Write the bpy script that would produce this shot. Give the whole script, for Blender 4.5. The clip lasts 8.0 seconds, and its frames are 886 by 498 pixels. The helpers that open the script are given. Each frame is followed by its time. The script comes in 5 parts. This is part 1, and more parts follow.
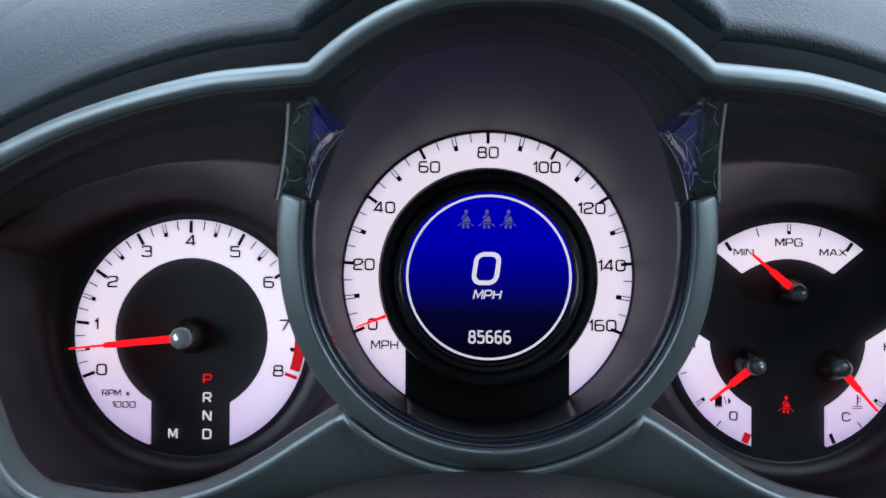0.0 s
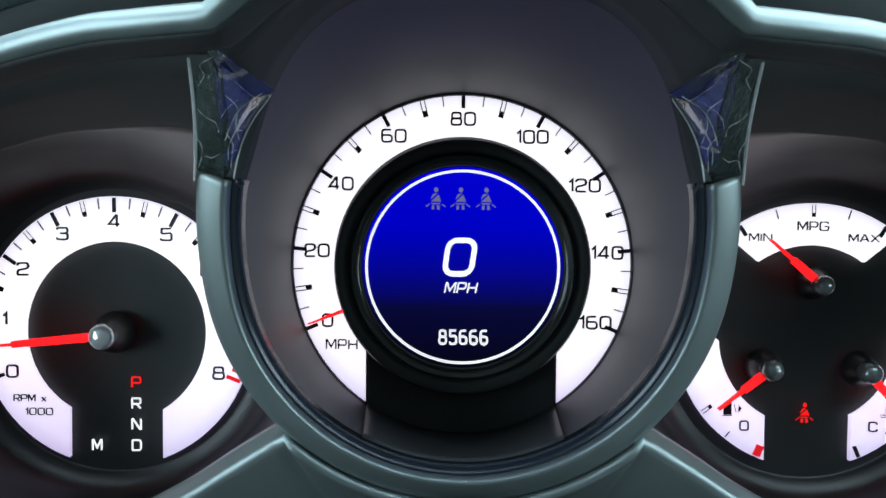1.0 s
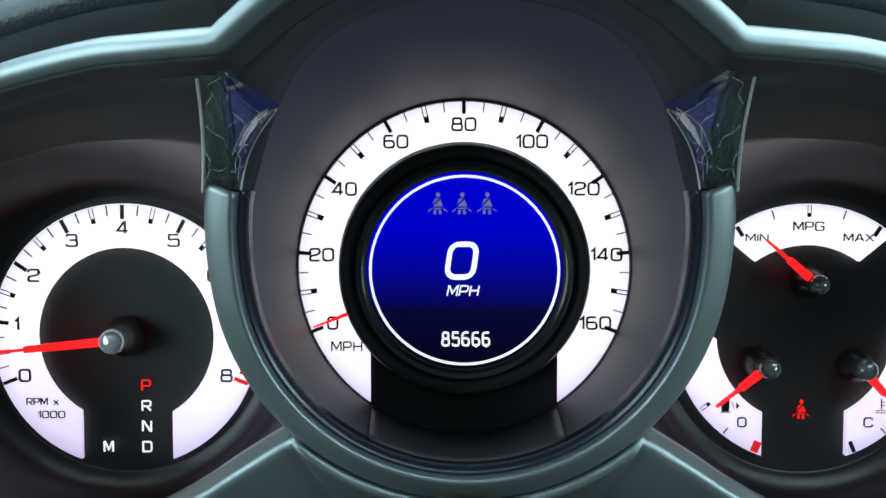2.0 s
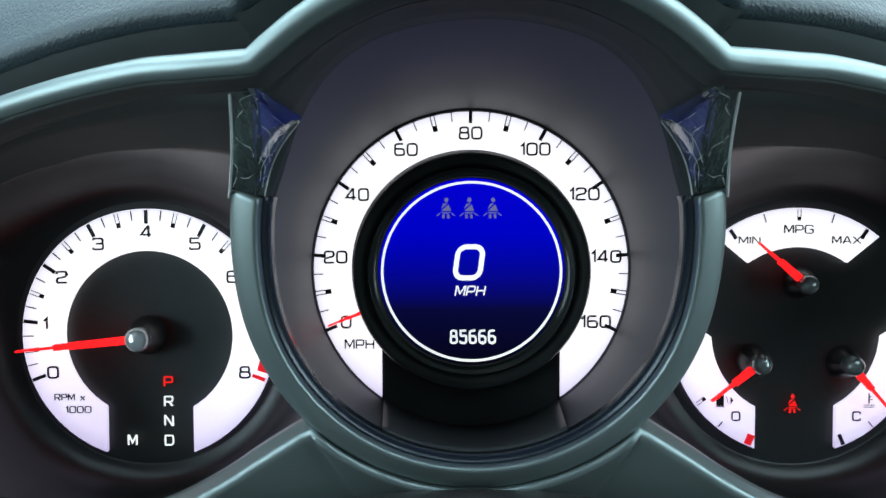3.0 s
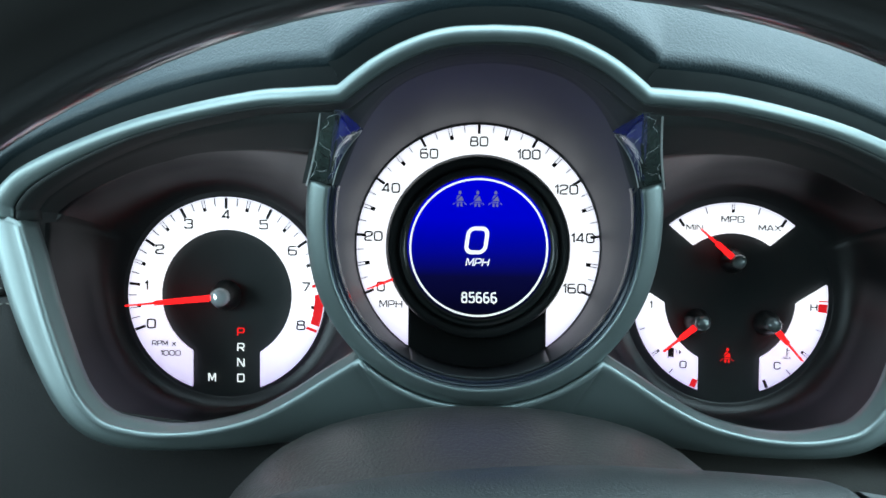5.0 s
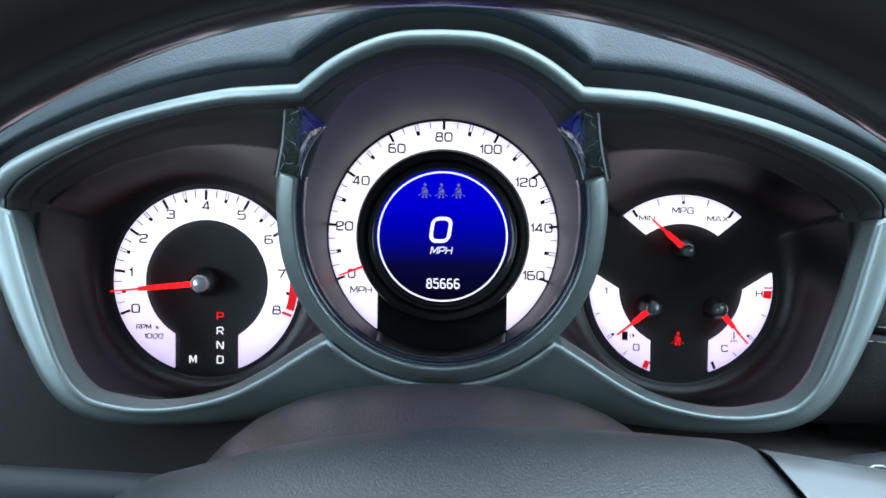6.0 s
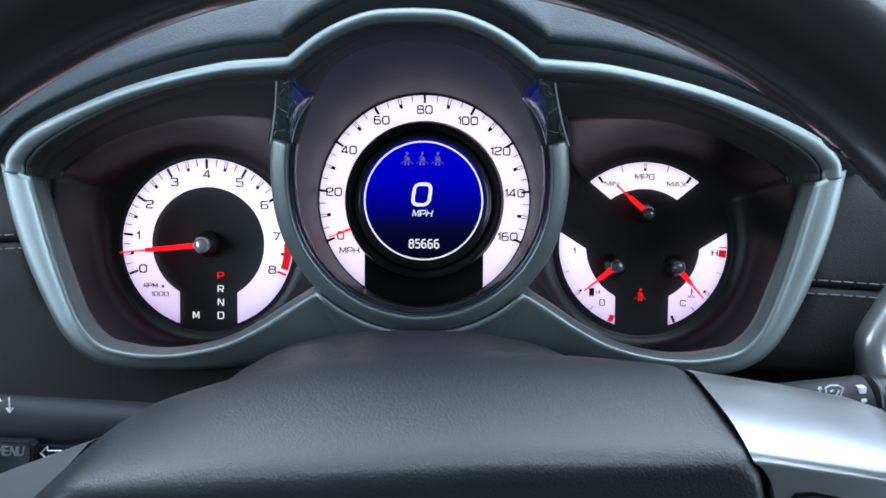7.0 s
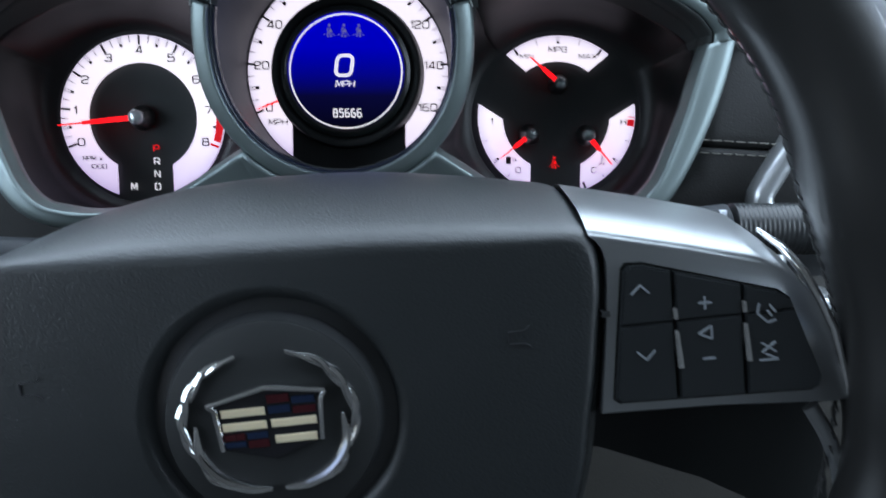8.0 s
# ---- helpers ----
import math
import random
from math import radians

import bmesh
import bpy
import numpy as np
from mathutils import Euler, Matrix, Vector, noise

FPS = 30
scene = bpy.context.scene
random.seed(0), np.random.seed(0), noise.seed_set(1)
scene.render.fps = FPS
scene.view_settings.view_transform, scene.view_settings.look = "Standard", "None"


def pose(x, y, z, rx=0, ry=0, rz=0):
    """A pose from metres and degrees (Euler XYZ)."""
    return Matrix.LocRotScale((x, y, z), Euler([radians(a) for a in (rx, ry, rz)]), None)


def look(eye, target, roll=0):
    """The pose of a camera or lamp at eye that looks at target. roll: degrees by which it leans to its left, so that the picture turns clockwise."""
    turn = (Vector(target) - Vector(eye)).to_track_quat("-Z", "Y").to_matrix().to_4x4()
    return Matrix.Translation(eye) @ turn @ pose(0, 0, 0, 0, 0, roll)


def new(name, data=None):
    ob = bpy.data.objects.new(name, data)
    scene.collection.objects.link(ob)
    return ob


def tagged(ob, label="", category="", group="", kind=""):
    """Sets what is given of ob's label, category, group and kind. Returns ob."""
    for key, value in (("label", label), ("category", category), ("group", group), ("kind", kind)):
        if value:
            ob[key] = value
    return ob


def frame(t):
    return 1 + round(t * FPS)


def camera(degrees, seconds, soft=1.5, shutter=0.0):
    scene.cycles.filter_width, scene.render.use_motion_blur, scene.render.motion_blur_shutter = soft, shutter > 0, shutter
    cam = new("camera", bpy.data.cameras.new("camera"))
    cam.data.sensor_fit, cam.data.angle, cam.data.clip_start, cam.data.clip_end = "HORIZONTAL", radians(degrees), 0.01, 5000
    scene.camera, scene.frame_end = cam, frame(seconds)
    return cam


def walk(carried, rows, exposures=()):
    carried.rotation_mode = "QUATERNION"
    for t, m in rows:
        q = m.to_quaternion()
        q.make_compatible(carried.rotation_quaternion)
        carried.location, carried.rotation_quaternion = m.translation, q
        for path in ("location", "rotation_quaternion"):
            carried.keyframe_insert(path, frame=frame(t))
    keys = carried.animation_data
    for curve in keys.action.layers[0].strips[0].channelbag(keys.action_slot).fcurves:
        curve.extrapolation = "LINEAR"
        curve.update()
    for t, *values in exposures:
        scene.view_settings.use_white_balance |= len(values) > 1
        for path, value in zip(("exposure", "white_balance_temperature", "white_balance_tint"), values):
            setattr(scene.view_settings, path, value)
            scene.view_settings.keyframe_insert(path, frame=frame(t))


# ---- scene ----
cam = camera(60.0, 8.0, soft=1.65, shutter=0.25)
PATH = [
    (0, (-0.01126, -0.27469, 0.01836), (-0.0453, 1.7240, -0.0439), 0.24),
    (0.5, (-0.00322, -0.24975, 0.02191), (-0.0321, 1.7465, -0.0962), 0.15),
    (1, (-0.00466, -0.23380, 0.02476), (-0.0144, 1.7590, -0.1446), 0.48),
    (1.5, (-0.00409, -0.23508, 0.02669), (-0.0129, 1.7555, -0.1670), 0.07),
    (3, (-0.00667, -0.25048, 0.02938), (-0.0255, 1.7413, -0.1508), -0.18),
    (3.5, (-0.00553, -0.26296, 0.02630), (-0.0258, 1.7293, -0.1482), -0.14),
    (4, (-0.00932, -0.28416, 0.02034), (-0.0358, 1.7079, -0.1553), 0.19),
    (4.5, (-0.01403, -0.30949, 0.02223), (-0.0412, 1.6841, -0.1357), 0.48),
    (6, (0.00335, -0.34505, 0.02264), (-0.0152, 1.6481, -0.1415), 0.63),
    (6.5, (0.00857, -0.36383, 0.01771), (-0.0066, 1.6295, -0.1452), 0.46),
    (7, (0.01297, -0.37727, 0.01381), (-0.0060, 1.6129, -0.1836), 0.43),
    (7.4, (0.01825, -0.38586, 0.00772), (0.0005, 1.6002, -0.2266), 0.16),
    (7.5, (0.01870, -0.38824, 0.00429), (0.0097, 1.5962, -0.2443), 0.16),
    (7.6, (0.02174, -0.39184, -0.00084), (0.0185, 1.5907, -0.2636), 0.07),
    (7.8, (0.03113, -0.40152, -0.01343), (0.0459, 1.5759, -0.3119), 0.01),
    (8, (0.04300, -0.40633, -0.02215), (0.0712, 1.5647, -0.3604), -0.03),
]
# The gauges and the wheel lean back by this much; all rows and shapes below are given square to the gauges.
LEAN_BACK = pose(0, 0, 0, -22, 0, 0)
walk(cam, [(t, LEAN_BACK @ look(eye, target, roll)) for t, eye, target, roll in PATH], [
    (0.0, -0.56, 6200, 22), (0.5, -0.38, 6250, 21), (0.8, -0.1, 6300, 14), (1.0, 0.0, 6300, 6), (3.0, 0.03, 6300, 3), (3.5, 0.06, 6250, 2),
    (4.5, 0.13, 6100, -3), (6.0, 0.08, 6100, 12), (6.5, -0.03, 6150, 18), (7.0, -0.15, 6150, 20), (7.5, -0.2, 6200, 20), (8.0, -0.22, 6200, 18)])

# The dials lean back a little more than their surround, and the two side dials lie deeper than the middle one.
DIAL_TILT = pose(0, 0, 0, -2.6, 0, 0)
SIDE_DIAL = DIAL_TILT @ pose(0, 0.0044, 0)

# ---- light: an overcast sky through the car's windows ----
world = bpy.data.worlds.new("sky")
scene.world = world
world.use_nodes = True
wn = world.node_tree.nodes
sky = wn.new("ShaderNodeTexSky")
sky.sky_type, sky.sun_disc = "NISHITA", False
sky.sun_elevation, sky.sun_rotation = radians(50), radians(200)
wn["Background"].inputs["Strength"].default_value = 0.12
world.node_tree.links.new(sky.outputs["Color"], wn["Background"].inputs["Color"])


def lamp(name, kind, m, energy, color, size=None, size_y=None):
    data = bpy.data.lights.new(name, kind)
    data.energy, data.color = energy, color
    if kind == "AREA":
        data.shape, data.size, data.size_y = "RECTANGLE", size, size_y
    ob = new(name, data)
    ob.matrix_world = m
    return ob


SKYLIGHT = (0.74, 0.92, 1.0)
lamp("windshield_light", "AREA", look((0.15, 0.16, 0.43), (0.10, -0.10, -0.25)), 31.0, SKYLIGHT, 1.6, 0.95)
lamp("side_window_light", "AREA", look((-0.74, -0.42, 0.26), (0.0, -0.42, 0.10)), 8.0, SKYLIGHT, 0.8, 0.46)
lamp("far_window_light", "AREA", look((1.12, -0.42, 0.27), (0.0, -0.42, 0.10)), 10.0, SKYLIGHT, 0.8, 0.46)


# ---- materials ----
def material(name, color, rough=0.5, metal=0.0, grain=0.0, grain_scale=2000.0, vary=0.15, vary_scale=60.0, rough_vary=0.1, spec=0.5, coat=0.0, cells=False):
    """A surface with colour, broad blotches of wear and a fine grain in bump."""
    m = bpy.data.materials.new(name)
    m.use_nodes = True
    n, l = m.node_tree.nodes, m.node_tree.links
    b = n["Principled BSDF"]
    b.inputs["Roughness"].default_value, b.inputs["Metallic"].default_value = rough, metal
    b.inputs["Specular IOR Level"].default_value = spec
    b.inputs["Coat Weight"].default_value = coat
    b.inputs["Coat Roughness"].default_value = 0.08
    co = n.new("ShaderNodeTexCoord")
    blot = n.new("ShaderNodeTexNoise")
    blot.inputs["Scale"].default_value, blot.inputs["Detail"].default_value = vary_scale, 4
    l.new(co.outputs["Object"], blot.inputs["Vector"])
    mix = n.new("ShaderNodeMix")
    mix.data_type = "RGBA"
    mix.inputs["A"].default_value = (*[c * (1 - vary) for c in color], 1)
    mix.inputs["B"].default_value = (*[min(1, c * (1 + vary)) for c in color], 1)
    l.new(blot.outputs["Fac"], mix.inputs["Factor"])
    l.new(mix.outputs["Result"], b.inputs["Base Color"])
    rr = n.new("ShaderNodeMapRange")
    rr.inputs["To Min"].default_value, rr.inputs["To Max"].default_value = rough * (1 - rough_vary), min(1, rough * (1 + rough_vary))
    l.new(blot.outputs["Fac"], rr.inputs["Value"])
    l.new(rr.outputs["Result"], b.inputs["Roughness"])
    if grain:
        bump = n.new("ShaderNodeBump")
        bump.inputs["Distance"].default_value, bump.inputs["Strength"].default_value = grain, 0.8
        if cells:
            tex = n.new("ShaderNodeTexVoronoi")
            tex.feature = "SMOOTH_F1"
            tex.inputs["Scale"].default_value = grain_scale
            warp = n.new("ShaderNodeTexNoise")
            warp.inputs["Scale"].default_value = grain_scale * 0.7
            l.new(co.outputs["Object"], warp.inputs["Vector"])
            add = n.new("ShaderNodeMix")
            add.data_type = "VECTOR"
            add.inputs["Factor"].default_value = 0.0015
            l.new(co.outputs["Object"], add.inputs["A"])
            l.new(warp.outputs["Color"], add.inputs["B"])
            l.new(add.outputs["Result"], tex.inputs["Vector"])
            l.new(tex.outputs["Distance"], bump.inputs["Height"])
            bump.invert = True
        else:
            tex = n.new("ShaderNodeTexNoise")
            tex.inputs["Scale"].default_value, tex.inputs["Detail"].default_value = grain_scale, 3
            l.new(co.outputs["Object"], tex.inputs["Vector"])
            l.new(tex.outputs["Fac"], bump.inputs["Height"])
        l.new(bump.outputs["Normal"], b.inputs["Normal"])
    return m


def glow(name, color, strength, base=(0.6, 0.6, 0.6), spec=0.05):
    """A backlit print or display."""
    m = bpy.data.materials.new(name)
    m.use_nodes = True
    b = m.node_tree.nodes["Principled BSDF"]
    b.inputs["Base Color"].default_value = (*base, 1)
    b.inputs["Roughness"].default_value = 0.5
    b.inputs["Specular IOR Level"].default_value = spec
    b.inputs["Emission Color"].default_value = (*color, 1)
    b.inputs["Emission Strength"].default_value = strength
    return m


def graded(m, axis, stops):
    """A backlight that is uneven along one axis of the object: stops of (metres, colour)."""
    n, l = m.node_tree.nodes, m.node_tree.links
    co, sep, mr, ramp = n.new("ShaderNodeTexCoord"), n.new("ShaderNodeSeparateXYZ"), n.new("ShaderNodeMapRange"), n.new("ShaderNodeValToRGB")
    l.new(co.outputs["Object"], sep.inputs["Vector"])
    lo, hi = stops[0][0], stops[-1][0]
    mr.inputs["From Min"].default_value, mr.inputs["From Max"].default_value = lo, hi
    l.new(sep.outputs[axis], mr.inputs["Value"])
    l.new(mr.outputs["Result"], ramp.inputs["Fac"])
    e = ramp.color_ramp.elements
    e[0].position, e[0].color = 0, (*stops[0][1], 1)
    e[1].position, e[1].color = 1, (*stops[-1][1], 1)
    for at, c in stops[1:-1]:
        k = e.new((at - lo) / (hi - lo))
        k.color = (*c, 1)
    l.new(ramp.outputs["Color"], n["Principled BSDF"].inputs["Emission Color"])
    return m


SILVER = material("satin_silver_paint", (0.197, 0.238, 0.237), 0.44, 0.75, 0.00001, 5000, 0.05, 40)
SPOKE_SILVER = material("brushed_silver_paint", (0.31, 0.32, 0.325), 0.3, 0.85, 0.00001, 5000, 0.05, 40)
VENT_SILVER = material("vent_silver_paint", (0.52, 0.54, 0.55), 0.3, 0.8, 0.00001, 5000, 0.05, 40)
# the rev counter cap's bright window reflection is put into its pale base colour
CAP = material("cap_with_pale_reflection", (0.8, 0.85, 0.86), 0.18, 0.6, 0, vary=0.05)
SMOKED = material("smoked_cap", (0.26, 0.29, 0.29), 0.16, 0.5, 0, vary=0.1)
CHROME = material("chrome", (0.9, 0.9, 0.9), 0.13, 1.0, 0, vary=0.05)
HOOD = material("hood_leather_grain", (0.0155, 0.027, 0.033), 0.55, 0, 0.00024, 1400, 0.12, 30, spec=0.42, cells=True)
DASH = material("dash_leather_grain", (0.0115, 0.0112, 0.0108), 0.6, 0, 0.00016, 1400, 0.12, 30, spec=0.29, cells=True)
DASH_LOW = material("knee_panel_grain", (0.034, 0.032, 0.028), 0.6, 0, 0.00016, 1400, 0.12, 30, spec=0.35, cells=True)
PAD = material("wheel_pad_grain", (0.0072, 0.0092, 0.0100), 0.42, 0, 0.00015, 1500, 0.1, 40, spec=0.68, cells=True)
RIM = material("rim_leather", (0.013, 0.0128, 0.0125), 0.34, 0, 0.00004, 900, 0.2, 60, coat=0.7)
LACE = material("dark_lacing_thread", (0.012, 0.012, 0.012), 0.7, 0, 0, vary=0.2, spec=0.25)
COVER = material("column_plastic", (0.030, 0.0255, 0.0245), 0.32, 0, 0.0003, 1100, 0.1, 40, spec=0.8, cells=True)
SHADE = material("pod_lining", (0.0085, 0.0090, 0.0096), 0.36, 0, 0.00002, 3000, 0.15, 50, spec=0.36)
TUNNEL = material("tunnel_lining", (0.063, 0.060, 0.065), 0.52, 0, 0.00002, 3000, 0.08, 40, spec=0.3)
BLACK = material("black_plastic", (0.021, 0.022, 0.023), 0.3, 0, 0, vary=0.2)
GLOSS = material("gloss_black", (0.006, 0.007, 0.007), 0.12, 0, 0, vary=0.2)
RINGBLACK = material("display_ring_black", (0.016, 0.021, 0.021), 0.16, 0, 0, vary=0.2, spec=0.3)
PLATE = material("gauge_plate_black", (0.036, 0.040, 0.041), 0.5, 0, 0, vary=0.2, spec=0.25)
STALK = material("stalk_plastic", (0.0065, 0.0085, 0.0115), 0.55, 0, 0.00003, 2500, 0.1, 50, spec=0.24)
KEY = material("key_plastic", (0.010, 0.0115, 0.0125), 0.38, 0, 0.00002, 2500, 0.1, 50, spec=0.4)
UNLIT = material("matt_black_body", (0.012, 0.013, 0.013), 0.7, 0, 0.00003, 2000, 0.2, 40, spec=0.2)
THREAD = material("stitch_thread", (0.24, 0.23, 0.20), 0.8, 0, 0, vary=0.2)
LINER = material("hoop_liner_dark", (0.016, 0.022, 0.032), 0.26, 0.3, 0, vary=0.1, spec=0.5)
VISOR = material("visor_matt_black", (0.031, 0.036, 0.036), 0.75, 0, 0.00003, 2500, 0.15, 50, spec=0.3)
BOSS = material("emblem_field_black", (0.013, 0.014, 0.0142), 0.65, 0, 0.00002, 2500, 0.1, 50, spec=0.3)
PRINT = material("printed_mark", (0.6, 0.64, 0.7), 0.6, 0, 0, vary=0.05)
KEYPRINT = material("dim_key_print", (0.15, 0.165, 0.18), 0.6, 0, 0, vary=0.1)
INK = material("printed_black", (0.016, 0.016, 0.018), 0.5, 0, 0, vary=0.05)
CABIN = material("cabin_trim", (0.09, 0.088, 0.085), 0.8, 0, 0.0004, 300, 0.15, 8)
HEADLINER = material("headliner_cloth", (0.2, 0.195, 0.185), 0.9, 0, 0.0004, 600, 0.1, 8)
GOLD = material("gold_enamel", (0.62, 0.53, 0.36), 0.3, 0.2, 0, vary=0.1)
ENAMEL_RED = material("red_enamel", (0.035, 0.005, 0.007), 0.25, 0.2, 0, vary=0.1)
ENAMEL_BLUE = material("blue_enamel", (0.007, 0.014, 0.035), 0.25, 0.2, 0, vary=0.1)
ENAMEL_BLACK = material("black_enamel", (0.01, 0.01, 0.012), 0.25, 0.2, 0, vary=0.1)


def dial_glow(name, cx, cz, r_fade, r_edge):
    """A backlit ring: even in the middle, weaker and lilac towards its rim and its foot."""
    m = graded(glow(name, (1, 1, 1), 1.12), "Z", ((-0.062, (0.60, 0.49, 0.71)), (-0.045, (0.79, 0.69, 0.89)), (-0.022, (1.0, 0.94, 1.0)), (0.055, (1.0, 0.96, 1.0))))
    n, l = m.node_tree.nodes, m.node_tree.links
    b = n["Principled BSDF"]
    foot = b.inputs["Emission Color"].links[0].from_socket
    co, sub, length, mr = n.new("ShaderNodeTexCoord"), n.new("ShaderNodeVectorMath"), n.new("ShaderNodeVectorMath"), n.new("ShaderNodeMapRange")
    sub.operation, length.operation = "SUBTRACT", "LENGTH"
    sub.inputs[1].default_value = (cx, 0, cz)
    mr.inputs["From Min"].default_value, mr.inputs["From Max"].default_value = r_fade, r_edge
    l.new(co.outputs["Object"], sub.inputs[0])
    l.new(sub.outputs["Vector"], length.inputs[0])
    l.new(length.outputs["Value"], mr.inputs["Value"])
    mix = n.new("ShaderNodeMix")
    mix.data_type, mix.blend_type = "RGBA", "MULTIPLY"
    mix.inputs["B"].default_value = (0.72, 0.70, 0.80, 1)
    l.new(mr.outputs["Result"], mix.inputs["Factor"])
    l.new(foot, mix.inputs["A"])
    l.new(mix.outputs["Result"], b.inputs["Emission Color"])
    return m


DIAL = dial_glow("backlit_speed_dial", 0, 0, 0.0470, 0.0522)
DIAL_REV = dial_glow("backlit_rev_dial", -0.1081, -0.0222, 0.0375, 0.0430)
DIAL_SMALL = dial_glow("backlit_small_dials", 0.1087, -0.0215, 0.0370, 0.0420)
LCD = graded(glow("lcd_blue", (0, 0, 1), 1.0, (0.002, 0.002, 0.006)), "Z", ((-0.03, (0.001, 0.001, 0.004)), (-0.012, (0.002, 0.002, 0.035)), (0.012, (0, 0, 0.55)), (0.03, (0.002, 0, 0.62))))
LIT_WHITE = glow("lit_white", (1, 1, 1), 1.0)
LIT_GREY = glow("lit_grey", (0.13, 0.13, 0.2), 1.0, (0.2, 0.2, 0.22))
LIT_RED = glow("lit_red", (1.0, 0.012, 0.012), 1.0, (0.1, 0.01, 0.01))
NEEDLE = glow("needle_red", (1.0, 0.008, 0.011), 1.7, (0.6, 0.02, 0.02))
REDINK = glow("red_zone", (0.72, 0.01, 0.02), 0.8, (0.5, 0.02, 0.02))

CRYSTAL = bpy.data.materials.new("clear_acrylic")
CRYSTAL.use_nodes = True
cb = CRYSTAL.node_tree.nodes["Principled BSDF"]
cb.inputs["Base Color"].default_value = (0.58, 0.65, 0.65, 1)
cb.inputs["Transmission Weight"].default_value, cb.inputs["Roughness"].default_value, cb.inputs["IOR"].default_value = 0.97, 0.03, 1.2
BLUEFOIL = material("blue_foil", (0.075, 0.080, 0.19), 0.2, 0.0, 0.002, 300, 0.5, 250, spec=0.9)
# pale colour that stands in for glints on the acrylic
EDGE = material("pale_acrylic_glint", (0.5, 0.53, 0.53), 0.2, 0, 0, vary=0.3, vary_scale=400)

GREENFOIL = material("green_backing", (0.036, 0.052, 0.046), 0.16, 0.2, 0.002, 260, 0.8, 150)


# ---- builders ----
def thing(name, label, category, group="", m=None):
    ob = tagged(new(name), label, category, group)
    ob.matrix_world = LEAN_BACK if m is None else LEAN_BACK @ m
    return ob


def finish(name, mesh, mat, parent, label="", smooth=True):
    mesh.materials.append(mat)
    if smooth:
        mesh.shade_smooth()
    ob = new(name, mesh)
    ob.parent = parent
    if label:
        ob["label"] = label
    return ob


def part(name, bm, mat, parent, label="", smooth=True, angle=40):
    bmesh.ops.recalc_face_normals(bm, faces=bm.faces)
    mesh = bpy.data.meshes.new(name)
    for e in bm.edges:
        if len(e.link_faces) == 2 and e.calc_face_angle(0) > radians(angle):
            e.smooth = False
    bm.to_mesh(mesh)
    bm.free()
    return finish(name, mesh, mat, parent, label, smooth)


def spline(points, count, closed=False):
    """Evenly spaced points on a smooth curve through the given ones."""
    p = [Vector(q) for q in points]
    n = len(p)
    out = []
    for i in range(n if closed else n - 1):
        a = p[i - 1] if i or closed else p[0] * 2 - p[1]
        b, c = p[i], p[(i + 1) % n]
        d = p[(i + 2) % n] if closed or i + 2 < n else c * 2 - b
        for k in range(24):
            t = k / 24
            out.append(0.5 * (2 * b + (c - a) * t + (2 * a - 5 * b + 4 * c - d) * t * t + (3 * b - a - 3 * c + d) * t ** 3))
    out.append(p[0].copy() if closed else p[-1].copy())
    run = [0.0]
    for a, b in zip(out, out[1:]):
        run.append(run[-1] + (b - a).length)
    res, j = [], 0
    for k in range(count):
        want = run[-1] * k / (count if closed else count - 1)
        while j < len(run) - 2 and run[j + 1] < want:
            j += 1
        u = (want - run[j]) / max(1e-9, run[j + 1] - run[j])
        res.append(out[j].lerp(out[j + 1], min(1, u)))
    return res


def loft(rows, closed=False, wrap=False, caps=False):
    """A skin over rows of points. closed: each row is a loop. wrap: the last row joins the first."""
    bm = bmesh.new()
    vs = [[bm.verts.new(p) for p in r] for r in rows]
    n = len(rows[0])
    for i in range(len(rows) if wrap else len(rows) - 1):
        a, b = vs[i], vs[(i + 1) % len(rows)]
        for j in range(n if closed else n - 1):
            k = (j + 1) % n
            bm.faces.new((a[j], a[k], b[k], b[j]))
    if caps:
        bm.faces.new(vs[0])
        bm.faces.new(vs[-1])
    return bm


def tube(path, radius, sides=12, flat=1.0, up=(0, -1, 0), closed=False):
    """A round or oval bar along a path; radius may be a number or one for each point."""
    rows = []
    n = len(path)
    for i, p in enumerate(path):
        a = path[i - 1] if i or closed else path[0]
        b = path[(i + 1) % n] if i + 1 < n or closed else path[-1]
        t = (Vector(b) - Vector(a)).normalized()
        u = Vector(up)
        u = (u - t * u.dot(t)).normalized()
        v = t.cross(u)
        r = radius[i] if isinstance(radius, (list, tuple)) else radius
        rows.append([Vector(p) + u * (math.cos(2 * math.pi * k / sides) * r * flat) + v * (math.sin(2 * math.pi * k / sides) * r) for k in range(sides)])
    return loft(rows, closed=True, wrap=closed, caps=not closed)


def slab(outline, y_front, y_back, bevel=0.0):
    """A flat plate: outline of (x, z) points, from y_front (towards the driver) to y_back."""
    bm = bmesh.new()
    a = [bm.verts.new((x, y_front, z)) for x, z in outline]
    b = [bm.verts.new((x, y_back, z)) for x, z in outline]
    f = bm.faces.new(a)
    bm.faces.new(b[::-1])
    n = len(a)
    for i in range(n):
        bm.faces.new((a[i], b[i], b[(i + 1) % n], a[(i + 1) % n]))
    if bevel:
        bmesh.ops.bevel(bm, geom=list(f.edges), offset=bevel, segments=2, affect="EDGES")
    return bm


def arc(cx, cz, r, a0, a1, n):
    """Points on a circle, angles in degrees clockwise from the top."""
    return [(cx + r * math.sin(radians(a0 + (a1 - a0) * i / n)), cz + r * math.cos(radians(a0 + (a1 - a0) * i / n))) for i in range(n + 1)]


